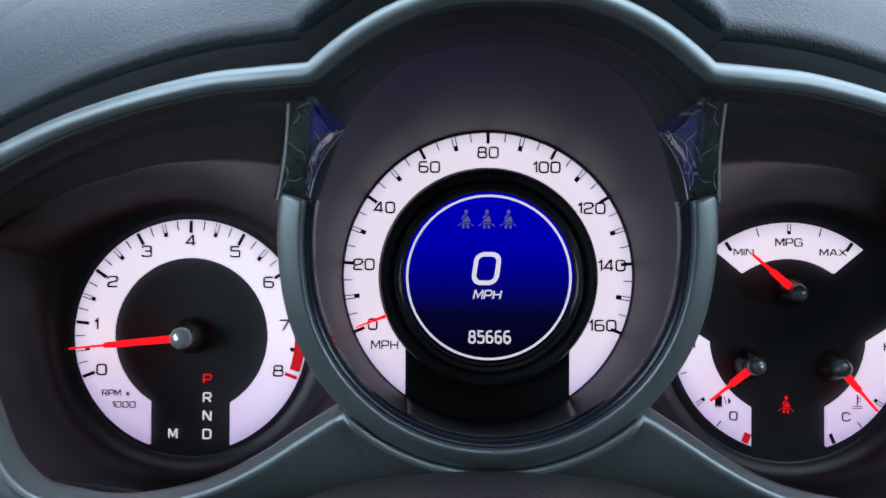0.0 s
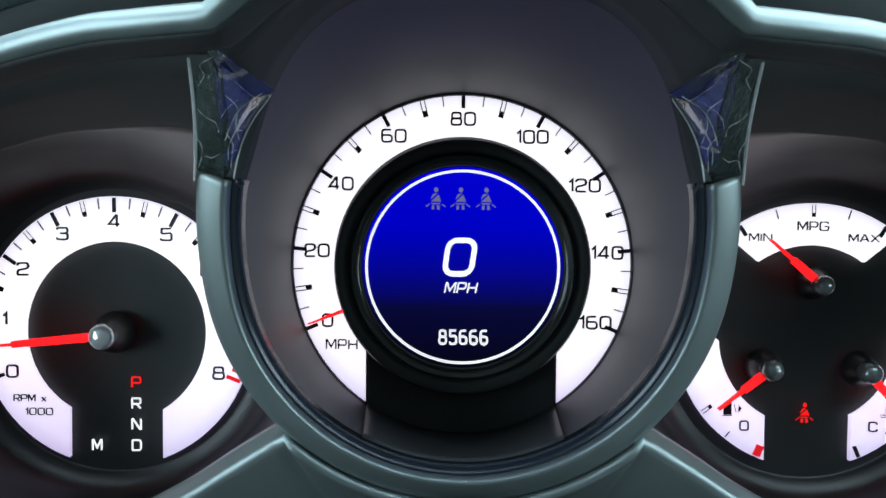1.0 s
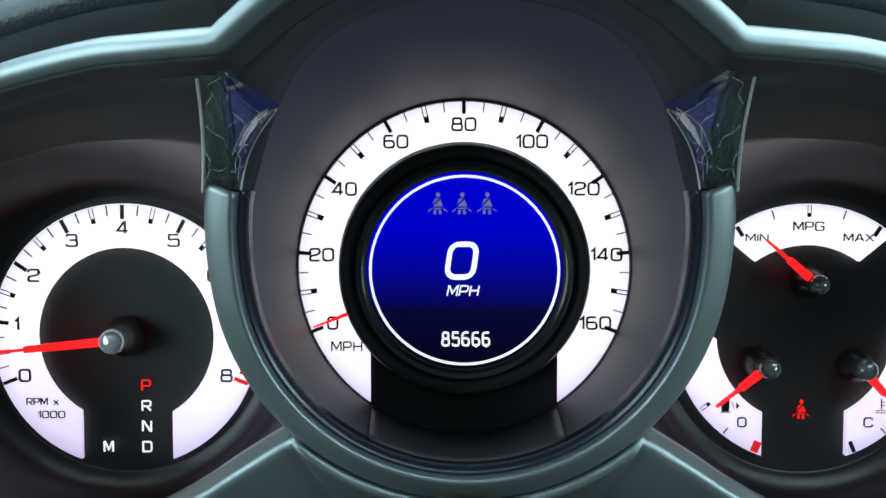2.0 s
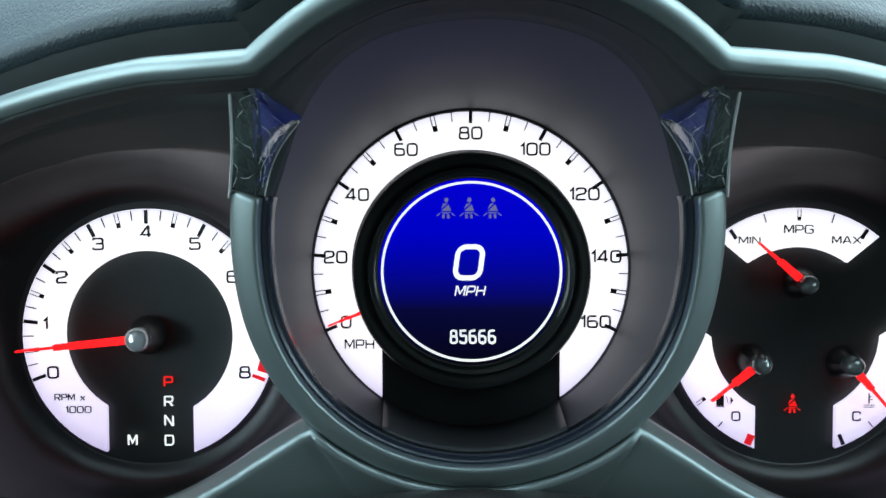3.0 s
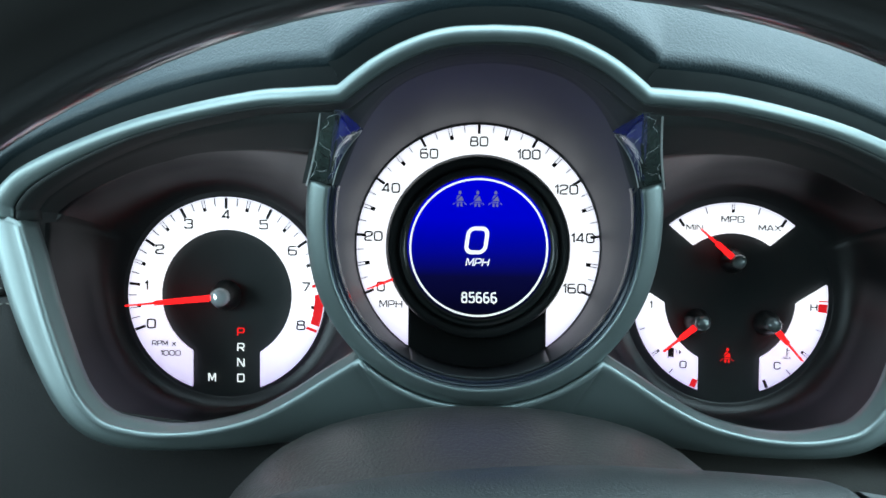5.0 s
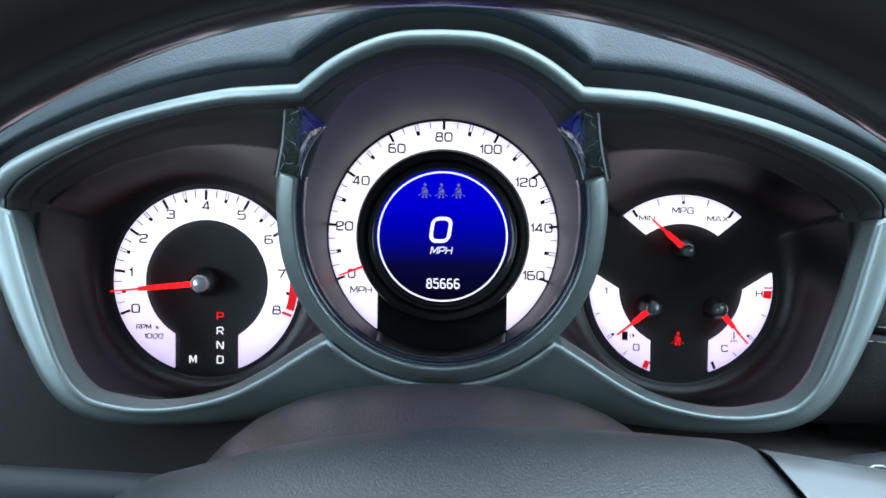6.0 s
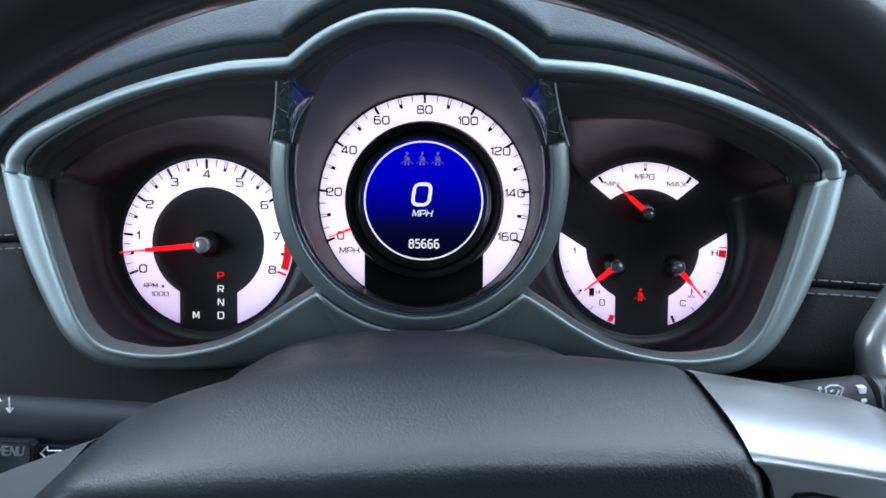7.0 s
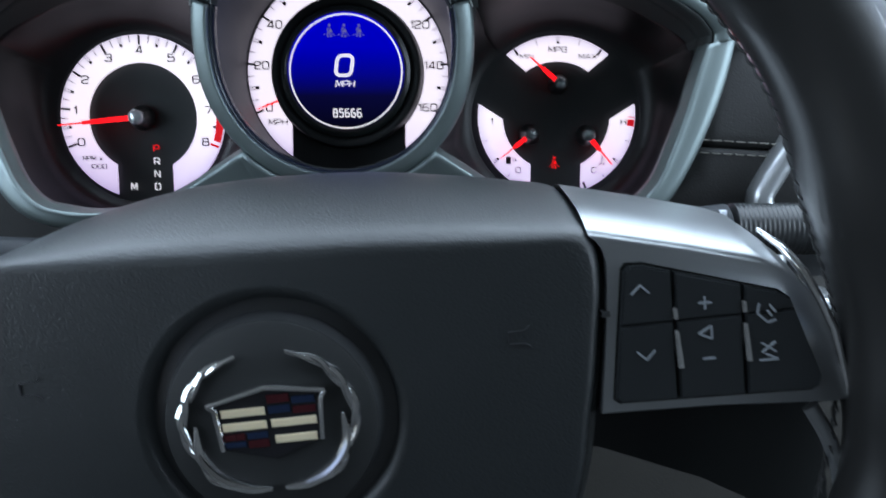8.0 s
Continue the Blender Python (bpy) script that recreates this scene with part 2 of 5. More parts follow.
def disc(cx, cz, profile, n=64):
    """Turned body round an axis along y: profile of (radius, y)."""
    rows = [[(cx + r * math.sin(2 * math.pi * k / n), y, cz + r * math.cos(2 * math.pi * k / n)) for k in range(n)] for r, y in profile]
    return loft(rows, closed=True)


# Square-shouldered lettering: for each character its width and its strokes, in units of its height; a stroke is
# (corner radius, closed, points).
GLYPHS = {
    "0": (0.78, [(0.27, True, ((0, 0), (0, 1), (0.78, 1), (0.78, 0)))]),
    "1": (0.26, [(0.0, False, ((0, 0.74), (0.26, 1), (0.26, 0)))]),
    "2": (0.74, [(0.22, False, ((0, 0.76), (0, 1), (0.74, 1), (0.74, 0.56), (0, 0.38), (0, 0))), (0.0, False, ((0, 0), (0.74, 0)))]),
    "3": (0.74, [(0.20, False, ((0, 0.82), (0, 1), (0.72, 1), (0.72, 0.53), (0.22, 0.53))), (0.22, False, ((0.22, 0.53), (0.74, 0.53), (0.74, 0), (0, 0), (0, 0.18)))]),
    "4": (0.80, [(0.0, False, ((0.80, 0.24), (0, 0.24), (0.52, 1), (0.60, 1), (0.60, 0)))]),
    "5": (0.74, [(0.20, False, ((0.04, 0.56), (0.74, 0.62), (0.74, 0), (0, 0), (0, 0.17))), (0.0, False, ((0.70, 1), (0.06, 1), (0.04, 0.56)))]),
    "6": (0.76, [(0.26, False, ((0.70, 1), (0, 1), (0, 0), (0.76, 0), (0.76, 0.56), (0.06, 0.56)))]),
    "7": (0.72, [(0.0, False, ((0, 1), (0.72, 1), (0.26, 0)))]),
    "8": (0.76, [(0.22, True, ((0, 0), (0, 0.53), (0.76, 0.53), (0.76, 0))), (0.20, True, ((0.05, 0.53), (0.05, 1), (0.71, 1), (0.71, 0.53)))]),
    "A": (0.92, [(0.0, False, ((0, 0), (0.40, 1), (0.52, 1), (0.92, 0))), (0.0, False, ((0.16, 0.30), (0.76, 0.30)))]),
    "C": (0.84, [(0.24, False, ((0.84, 0.74), (0.84, 1), (0, 1), (0, 0), (0.84, 0), (0.84, 0.26)))]),
    "D": (0.84, [(0.28, False, ((0, 0), (0.84, 0), (0.84, 1), (0, 1))), (0.0, False, ((0, 1), (0, 0)))]),
    "E": (0.70, [(0.0, False, ((0.70, 1), (0, 1), (0, 0), (0.70, 0))), (0.0, False, ((0, 0.52), (0.64, 0.52)))]),
    "G": (0.88, [(0.24, False, ((0.86, 0.76), (0.86, 1), (0, 1), (0, 0), (0.88, 0), (0.88, 0.48))), (0.0, False, ((0.88, 0.48), (0.48, 0.48)))]),
    "H": (0.84, [(0.0, False, ((0, 0), (0, 1))), (0.0, False, ((0.84, 0), (0.84, 1))), (0.0, False, ((0, 0.52), (0.84, 0.52)))]),
    "I": (0.02, [(0.0, False, ((0.01, 0), (0.01, 1)))]),
    "M": (0.98, [(0.0, False, ((0, 0), (0, 1), (0.08, 1), (0.49, 0.22), (0.90, 1), (0.98, 1), (0.98, 0)))]),
    "N": (0.84, [(0.0, False, ((0, 0), (0, 1), (0.08, 1), (0.76, 0), (0.84, 0), (0.84, 1)))]),
    "P": (0.80, [(0.20, False, ((0, 1), (0.80, 1), (0.80, 0.42), (0, 0.42))), (0.0, False, ((0, 0), (0, 1)))]),
    "R": (0.82, [(0.20, False, ((0, 1), (0.80, 1), (0.80, 0.45), (0, 0.45))), (0.0, False, ((0, 0), (0, 1))), (0.0, False, ((0.42, 0.45), (0.82, 0)))]),
    "U": (0.82, [(0.24, False, ((0, 1), (0, 0), (0.82, 0), (0.82, 1)))]),
    "X": (0.88, [(0.0, False, ((0, 0), (0.88, 1))), (0.0, False, ((0, 1), (0.88, 0)))]),
    "x": (0.66, [(0.0, False, ((0, 0), (0.66, 0.70))), (0.0, False, ((0, 0.70), (0.66, 0)))]),
}


def rounded(points, radius, closed):
    """A line through the points with its corners turned on an arc."""
    p = [Vector(q) for q in points]
    out = []
    for i, q in enumerate(p):
        if radius == 0 or (not closed and i in (0, len(p) - 1)):
            out.append(q)
            continue
        a, b = p[i - 1] - q, p[(i + 1) % len(p)] - q
        r = min(radius, a.length * (0.5 if closed or i > 1 else 0.98), b.length * (0.5 if closed or i < len(p) - 2 else 0.98))
        s, e = q + a.normalized() * r, q + b.normalized() * r
        out += [s.lerp(q, t).lerp(q.lerp(e, t), t) for t in (0, 0.2, 0.4, 0.6, 0.8, 1)]
    return out


def stroke_rows(line, w, closed):
    """Both edges of a stroke of width w along a line."""
    n, left, right = len(line), [], []
    for i, q in enumerate(line):
        before = (q - line[i - 1]) if i or closed else line[1] - q
        after = (line[(i + 1) % n] - q) if i < n - 1 or closed else before
        before, after = before.normalized(), after.normalized()
        t = (before + after).normalized()
        k = Vector((-t.y, t.x)) * (w / 2 / max(0.45, t.dot(before)))
        left.append(q + k)
        right.append(q - k)
    return left, right


def letters(body, height, at, mat, parent, name="numeral", width=None, lean=0.0, depth=0.0002, label="", stroke=0.16, gap=0.28):
    """Writing centred at (x, y, z), facing the driver; each character is a part. height and width reach to the strokes' outer edges."""
    run = [0.45 if ch == " " else GLYPHS[ch][0] for ch in body]
    total = sum(run) + gap * (len(body) - 1)
    s = height / (1 + stroke)
    sx = (width - stroke * s) / total if width and total > 0.1 else s
    x0 = -total / 2
    for ch, w in zip(body, run):
        if ch != " ":
            bm = bmesh.new()
            for k, (radius, closed, points) in enumerate(GLYPHS[ch][1]):
                line = rounded([((x0 + x) * sx / s, z) for x, z in points], radius, closed)
                rows = stroke_rows(line, stroke, closed)
                n = len(line)
                front = at[1] - depth - 0.00001 * k
                quads = []
                for side, y in ((rows[0], front), (rows[1], front), (rows[1], at[1] + 0.0002), (rows[0], at[1] + 0.0002)):
                    quads.append([bm.verts.new(((q.x + lean * (q.y - 0.5)) * s + at[0], y, (q.y - 0.5) * s + at[2])) for q in side])
                for i in range(n if closed else n - 1):
                    j = (i + 1) % n
                    for a, b in ((0, 1), (1, 2), (2, 3), (3, 0)):
                        bm.faces.new((quads[a][i], quads[a][j], quads[b][j], quads[b][i]))
                if not closed:
                    bm.faces.new([q[0] for q in quads])
                    bm.faces.new([q[-1] for q in quads][::-1])
            part(name, bm, mat, parent, label, smooth=False)
        x0 += w + gap


def thick(ob, t, offset=1.0):
    s = ob.modifiers.new("thickness", "SOLIDIFY")
    s.thickness, s.offset = t, offset
    return ob


# ---- the cabin that closes the place ----
def wall(name, lo, hi, mat, label):
    """A plain wall as a box between two corners."""
    bm = bmesh.new()
    bmesh.ops.create_cube(bm, size=1)
    for v in bm.verts:
        v.co = [(a + b) / 2 + c * (b - a) for a, b, c in zip(lo, hi, v.co)]
    ob = part(name, bm, mat, None, smooth=False)
    return tagged(ob, label, kind="structure")


wall("wall_front", (-0.8, 0.62, -0.75), (1.18, 0.68, 0.12), CABIN, "dark plain firewall under the windshield")
wall("wall_back", (-0.8, -1.5, -0.75), (1.18, -1.44, 0.52), CABIN, "dark plain rear wall of the cabin")
wall("wall_left", (-0.82, -1.5, -0.75), (-0.76, 0.68, 0.02), CABIN, "dark plain driver's door below the window")
wall("wall_right", (1.14, -1.5, -0.75), (1.2, 0.68, 0.02), CABIN, "dark plain passenger door below the window")
wall("floor", (-0.82, -1.5, -0.8), (1.2, 0.68, -0.75), CABIN, "dark carpeted cabin floor")
wall("ceiling", (-0.82, -1.5, 0.52), (1.2, -0.36, 0.57), HEADLINER, "light cloth headliner over the seats")
wall("pillar_left", (-0.82, -0.95, 0.02), (-0.76, -0.8, 0.52), CABIN, "dark door pillar")
wall("pillar_right", (1.14, -0.95, 0.02), (1.2, -0.8, 0.52), CABIN, "dark door pillar")
wall("dash_top", (-0.76, 0.16, -0.1), (1.14, 0.62, 0.06), CABIN, "dark plain dashboard top below the windshield")

# ---- curves that the cluster is built round (right half; the left one mirrors it) ----
LIP = [(0.0, -0.120, 0.0655), (0.012, -0.120, 0.0648), (0.022, -0.119, 0.0620), (0.032, -0.117, 0.0572), (0.0420, -0.114, 0.0503)]
BROW = [(0.0420, -0.114, 0.0503), (0.055, -0.110, 0.0500), (0.067, -0.105, 0.0497), (0.088, -0.095, 0.0472), (0.114, -0.080, 0.0430), (0.1435, -0.062, 0.0360), (0.164, -0.051, 0.0292), (0.1730, -0.0465, 0.0243), (0.1784, -0.0445, 0.0188), (0.1796, -0.0440, 0.0125)]
INNER = [(0.171, 0.011), (0.1675, -0.003), (0.163, -0.0215), (0.1575, -0.040), (0.1515, -0.055), (0.143, -0.0645), (0.133, -0.068), (0.120, -0.0695), (0.104, -0.068), (0.0855, -0.063), (0.070, -0.055), (0.058, -0.047), (0.0447, -0.0385)]
OUTER = [(0.183, 0.017), (0.1795, -0.004), (0.1745, -0.0225), (0.1665, -0.044), (0.158, -0.0605), (0.149, -0.0695), (0.1355, -0.0745), (0.115, -0.0755), (0.093, -0.0745), (0.074, -0.073), (0.056, -0.072), (0.04, -0.0715), (0.028, -0.0715)]
HOOP_Z, HOOP_IN, HOOP_OUT = 0.005, 0.0515, 0.0612


def hoop_y(z):
    """The hoop leans: its top stands nearer to the driver than its foot."""
    return -0.058 - 0.25 * z


def ring(r, a, dy=0.0):
    z = HOOP_Z + r * math.cos(radians(a))
    b = abs((a + 180) % 360 - 180)
    open_out = 1 + (0.05 * (max(0.0, 96 - b) / 28) ** 2 if b > 68 else 0.05 * max(0.0, (b - 38) / 30))
    return Vector((r * math.sin(radians(a)) * open_out, hoop_y(z) + dy, z))


def dense(points, per):
    """Points along a smooth curve, the same number on every stretch."""
    p = [Vector(q) for q in points]
    out = []
    for i in range(len(p) - 1):
        a = p[i - 1] if i else p[0] * 2 - p[1]
        b, c = p[i], p[i + 1]
        d = p[i + 2] if i + 2 < len(p) else c * 2 - b
        for k in range(per):
            t = k / per
            out.append(0.5 * (2 * b + (c - a) * t + (2 * a - 5 * b + 4 * c - d) * t * t + (3 * b - a - 3 * c + d) * t ** 3))
    out.append(p[-1].copy())
    return out


def both(right):
    """A curve from the left end over the middle to the right end, out of its right half that begins at the middle."""
    return [Vector((-p[0], p[1], p[2])) for p in right[:0:-1]] + [Vector(p) for p in right]


def outward(curve):
    """Unit vectors across a curve in the upright plane, pointing up and out."""
    res = []
    for i in range(len(curve)):
        t = curve[min(i + 1, len(curve) - 1)] - curve[max(i - 1, 0)]
        n = Vector((-t.z, 0, t.x)).normalized()
        res.append(n)
    return res


RIDGE = both(dense(LIP, 6)[:-1] + dense(BROW, 8))
RIDGE_N = outward(RIDGE)


def brow_row(dy, dn, dn_end=None):
    """The brow's ridge moved back by dy and outward by dn (dn_end at its far ends)."""
    row = []
    for p, n in zip(RIDGE, RIDGE_N):
        w = max(0.0, min(1.0, (abs(p.x) - 0.07) / 0.113)) ** 2.5
        d = dn if dn_end is None else dn + (dn_end - dn) * w
        row.append(p + n * d + Vector((0, dy, 0)))
    return row


# ---- instrument bezel ----
bezel = thing("cluster_bezel", "satin silver painted bezel framing three gauges", "dashboard trim")
BROW_TOP = ((0.013, -0.0010), (0.0070, 0.0012), (0.0044, 0.0022), (0.0028, 0.0026), (0.0017, 0.0024), (0.0009, 0.0019), (0.0003, 0.0011), (0.0, 0.0002))
BROW_FACE = ((0.0001, -0.0006), (0.0005, -0.0013), (0.0012, -0.0019), (0.0020, -0.0024))
brow_bm = loft([brow_row(dy, dn, dn * 1.1) for dy, dn in BROW_TOP] + [brow_row(dy, dn, dn * 2.7) for dy, dn in BROW_FACE])
thick(part("brow", brow_bm, SILVER, bezel, "long curved silver brow with a notch on each side", angle=179), 0.0010, -1)
under_bm = loft([brow_row(dy, dn, end) for dy, dn, end in ((0.0019, -0.0022, -0.0074), (0.0034, -0.0026, -0.0088), (0.0080, -0.0031, -0.0102), (0.014, -0.0035, -0.0110))])
thick(part("brow_underside", under_bm, VISOR, bezel, "matt black underside of the brow", angle=179), 0.0006, 0)


def stand(p):
    """The frame leans back: its outer foot stands nearer to the driver than its top."""
    w = max(0.0, min(1.0, (p.x - 0.06) / 0.06))
    near = w * (0.10 * (p.z - 0.012) + 0.0006)
    return Vector((p.x * (1 + near / 0.33), p.y + near, p.z + (p.z - 0.05) * near / 0.33))


def lower_half(sign):
    per = 5
    a = dense([(x, -0.042 - 0.004 * max(0, 1 - abs(x - 0.0447) / 0.08), z) for x, z in INNER], per)
    hoop = [ring(HOOP_OUT + 0.0010, 134 + (180 - 134) * i / 20) for i in range(1, 21)]
    inner = a + hoop
    b = dense([(x, -0.040 + 0.007 * max(0.0, min(1.0, (0.10 - x) / 0.05)), z) for x, z in OUTER], per)
    b += [Vector((0.028 * (1 - i / 20), -0.033, -0.0715)) for i in range(1, 21)]
    rows = []
    for t, dy, lean in ((-0.0019, 0.0075, 0), (-0.0017, 0.0050, 0), (-0.0015, 0.0042, 0), (-0.0002, 0.0011, 0), (0, 0.0005, 0), (0.004, 0.0, 0), (0.010, -0.0005, 0), (0.018, -0.0008, 0), (0.03, -0.00095, 0), (0.05, -0.00095, 0), (0.10, -0.0008, -0.0001), (0.18, -0.0006, -0.0003), (0.35, -0.0006, -0.0007), (0.6, -0.0004, -0.0014), (0.85, 0.0004, -0.0020), (0.95, 0.0022, -0.0020), (1.0, 0.006, -0.0014), (1.0, 0.02, 0.0)):
        row = []
        for p, q in zip(map(stand, inner), map(stand, b)):
            grow = 1 + 0.008 * max(t, 0)
            m = p.lerp(q, t) if t >= 0 else p + (p - q).normalized() * -t
            out = max(0.0, min(1.0, (p.x - 0.115) / 0.045))
            row.append(Vector((m.x * grow, m.y + dy + lean * out, m.z * grow)))
        rows.append(row)
    if sign < 0:
        rows = [[Vector((-p.x, p.y, p.z)) for p in r] for r in rows]
    return rows


left, right = lower_half(-1), lower_half(1)
thick(part("lower_frame", loft([l[:-1] + r[::-1] for l, r in zip(left, right)]), SILVER, bezel, "silver lower frame that sweeps under the gauges", angle=179), 0.0012, 1)

HOOP_PROFILE = ((0.0539, 0.003), (0.0539, -0.0022), (0.05395, -0.0026), (0.0541, -0.0029), (0.0544, -0.00302), (0.0549, -0.0029), (0.0558, -0.0026), (0.0575, -0.0020), (0.0596, -0.0008), (0.0607, 0.0006), (0.0612, 0.0026), (0.0613, 0.010), (0.060, 0.03))
hoop_rows = [[ring(r, 68 + 224 * i / 120, dy) for i in range(121)] for r, dy in HOOP_PROFILE]
thick(part("hoop", loft(hoop_rows), SILVER, bezel, "silver hoop round the middle gauge", angle=179), 0.0008, 0)
liner_rows = [[ring(r, 67 + 226 * i / 120, dy) for i in range(121)] for r, dy in ((0.0517, 0.0055), (0.0521, 0.0022), (0.0530, 0.0005), (0.0541, 0.0))]
thick(part("hoop_liner", loft(liner_rows), LINER, bezel, "glossy dark inner edge of the hoop", angle=60), 0.0006, 0)

# ---- gauge housing: back plate, pods and the middle tunnel ----
housing = thing("gauge_housing", "dark plastic gauge housing with three deep wells", "instrument cluster")
plate = [(x, z) for x, z in arc(-0.1087, -0.022, 0.056, 180, 330, 24)] + [(-0.06, 0.062), (0.06, 0.062)] + [(x, z) for x, z in arc(0.1087, -0.022, 0.056, 30, 180, 24)]
part("back_plate", slab(plate, 0.0062, 0.011), PLATE, housing, "matt black back plate").matrix_local = DIAL_TILT

GAUGE_X, GAUGE_Z = 0.1087, -0.022
half = len(RIDGE) // 2
brow_inner = brow_row(0.012, -0.0034, -0.0106)


# how far the visor reaches back, by the angle from straight up towards the outer end
VISOR_DEPTH = ((-82, 0.006), (-62, 0.26), (-42, 0.40), (-14, 0.52), (14, 0.57), (36, 0.47), (52, 0.33), (66, 0.17), (80, 0.06), (94, 0.006))


def pod(sign):
    notch_at = min(range(half, len(RIDGE)), key=lambda i: abs(RIDGE[i].x - 0.0445))
    loop = [p for p in brow_inner[notch_at:]][::-1]
    side = [Vector((0.0474 + 0.0138 * math.sin(math.pi * min(1, i / 14) * 0.5), -0.086 + 0.033 * (i / 14), 0.0485 - 0.0235 * (i / 14))) for i in range(1, 15)]
    side += [ring(HOOP_OUT - 0.002, 70 + (134 - 70) * i / 20, 0.008) for i in range(1, 20)]
    foot = [p + Vector((0, 0.004, 0)) for p in map(stand, dense([(x, -0.042, z) for x, z in INNER], 5))][::-1]
    loop = loop + side + foot
    def row(t, push):
        out = []
        for p in loop:
            d = Vector((p.x - GAUGE_X, 0, p.z - GAUGE_Z)).normalized()
            foot_at, goal = (DIAL_TILT @ (Vector((GAUGE_X, y, GAUGE_Z)) + d * r) for r, y in ((0.0436, 0.0068), (0.0520, 0.0052)))
            up = max(0.0, d.z) ** 0.6
            turn = math.degrees(math.atan2(d.x, d.z))
            edge = 0.006
            for (a, e), (b, f) in zip(VISOR_DEPTH, VISOR_DEPTH[1:]):
                if a <= turn < b:
                    v = (turn - a) / (b - a)
                    edge = e + (f - e) * v
            u = t * edge if t < 1 else edge + (t - 1) * (1 - edge)
            q = p.lerp(goal, min(u, 0.8)) + d * (0.003 * math.sin(math.pi * min(u, 0.8)) + push * up)
            if u > 0.8:
                v = (u - 0.8) / 0.2
                q = q.lerp(goal, v).lerp(goal.lerp(foot_at, v), v)
            out.append(Vector((q.x * sign, q.y, q.z)))
        return out
    visor = loft([row(t, 0.0) for t in (0, 0.3, 0.6, 0.9, 1.0)] + [row(1.02, 0.0012)], closed=True)
    wall_skin = loft([row(1 + t, 0.0012) for t in (-0.02, 0.15, 0.35, 0.55, 0.7, 0.78, 0.82, 0.86, 0.89, 0.92, 0.95, 0.975, 1.0)], closed=True)
    return visor, wall_skin


for sign, what in ((-1, "rev counter"), (1, "small gauges")):
    visor, wall_skin = pod(sign)
    thick(part("visor", visor, VISOR, housing, "matt black visor over the " + what, angle=50), 0.0006, 0)
    thick(part("pod", wall_skin, SHADE, housing, "dark lining round the " + what, angle=50), 0.0006, 0)


def mouth(a):
    """Front edge of the tunnel at an angle from the top."""
    b = abs((a + 180) % 360 - 180)
    w = max(0.0, min(1.0, (70 - b) / 52))
    w = w * w * (3 - 2 * w)
    p = ring(HOOP_IN + 0.0005, a, 0.004)
    s, c = math.sin(radians(a)), math.cos(radians(a))
    return p.lerp(Vector((0.0632 * s, -0.0870, 0.0632 * c)), w)


NA = 120
angles = [360 * i / NA for i in range(NA)]
foot_row = [DIAL_TILT @ Vector((0.0523 * math.sin(radians(a)), 0.001, 0.0523 * math.cos(radians(a)))) for a in angles]
mouth_row = [mouth(a) for a in angles]
tunnel_rows = [[p.lerp(q, t) for p, q in zip(foot_row, mouth_row)] for t in (0, 0.04, 0.08, 0.3, 0.6, 0.9, 0.98, 0.995, 1.0)]
thick(part("tunnel", loft(tunnel_rows, closed=True), TUNNEL, housing, "grey cone round the speedometer"), 0.0006, 0)

floor_rows = []
for t in (0.02, 0.3, 0.6, 0.9, 0.985):
    wide = 34 - 4 * t
    row = []
    for i in range(17):
        a = 180 - wide + 2 * wide * i / 16
        q = DIAL_TILT @ Vector((0.0523 * math.sin(radians(a)), 0.001, 0.0523 * math.cos(radians(a))))
        q = q.lerp(mouth(a), t)
        row.append(Vector((q.x * 0.985, q.y, q.z * 0.985)))
    floor_rows.append(row)
thick(part("tunnel_floor", loft(floor_rows), PLATE, housing, "black floor of the cone below the display"), 0.0006, 0)

collar_out = []
for a in angles:
    b = (a + 180) % 360 - 180
    if abs(b) <= 45:
        want = 0.0420 * math.sin(radians(b)) / math.sin(radians(42))
        i = min(range(len(RIDGE)), key=lambda i: abs(RIDGE[i].x - want))
        q = brow_row(0.010, -0.0033)[i]
    else:
        side = 1 if b > 0 else -1
        w = max(0.0, min(1.0, (abs(b) - 44) / 20))
        q = Vector((0.0420 * side, -0.0725, 0.0446)).lerp(Vector((0.0540 * side, -0.0640, 0.0262)), w)
        if abs(b) > 66:
            q = ring(0.0520, b, 0.006)
    collar_out.append(q)
collar_rows = [[p.lerp(q, t) + Vector((0, -0.003 * math.sin(math.pi * t), 0)) for p, q in zip(mouth_row, collar_out)] for t in (0, 0.25, 0.5, 0.75, 1.0)]
thick(part("collar", loft(collar_rows, closed=True), VISOR, housing, "black collar under the brow"), 0.0006, 0)


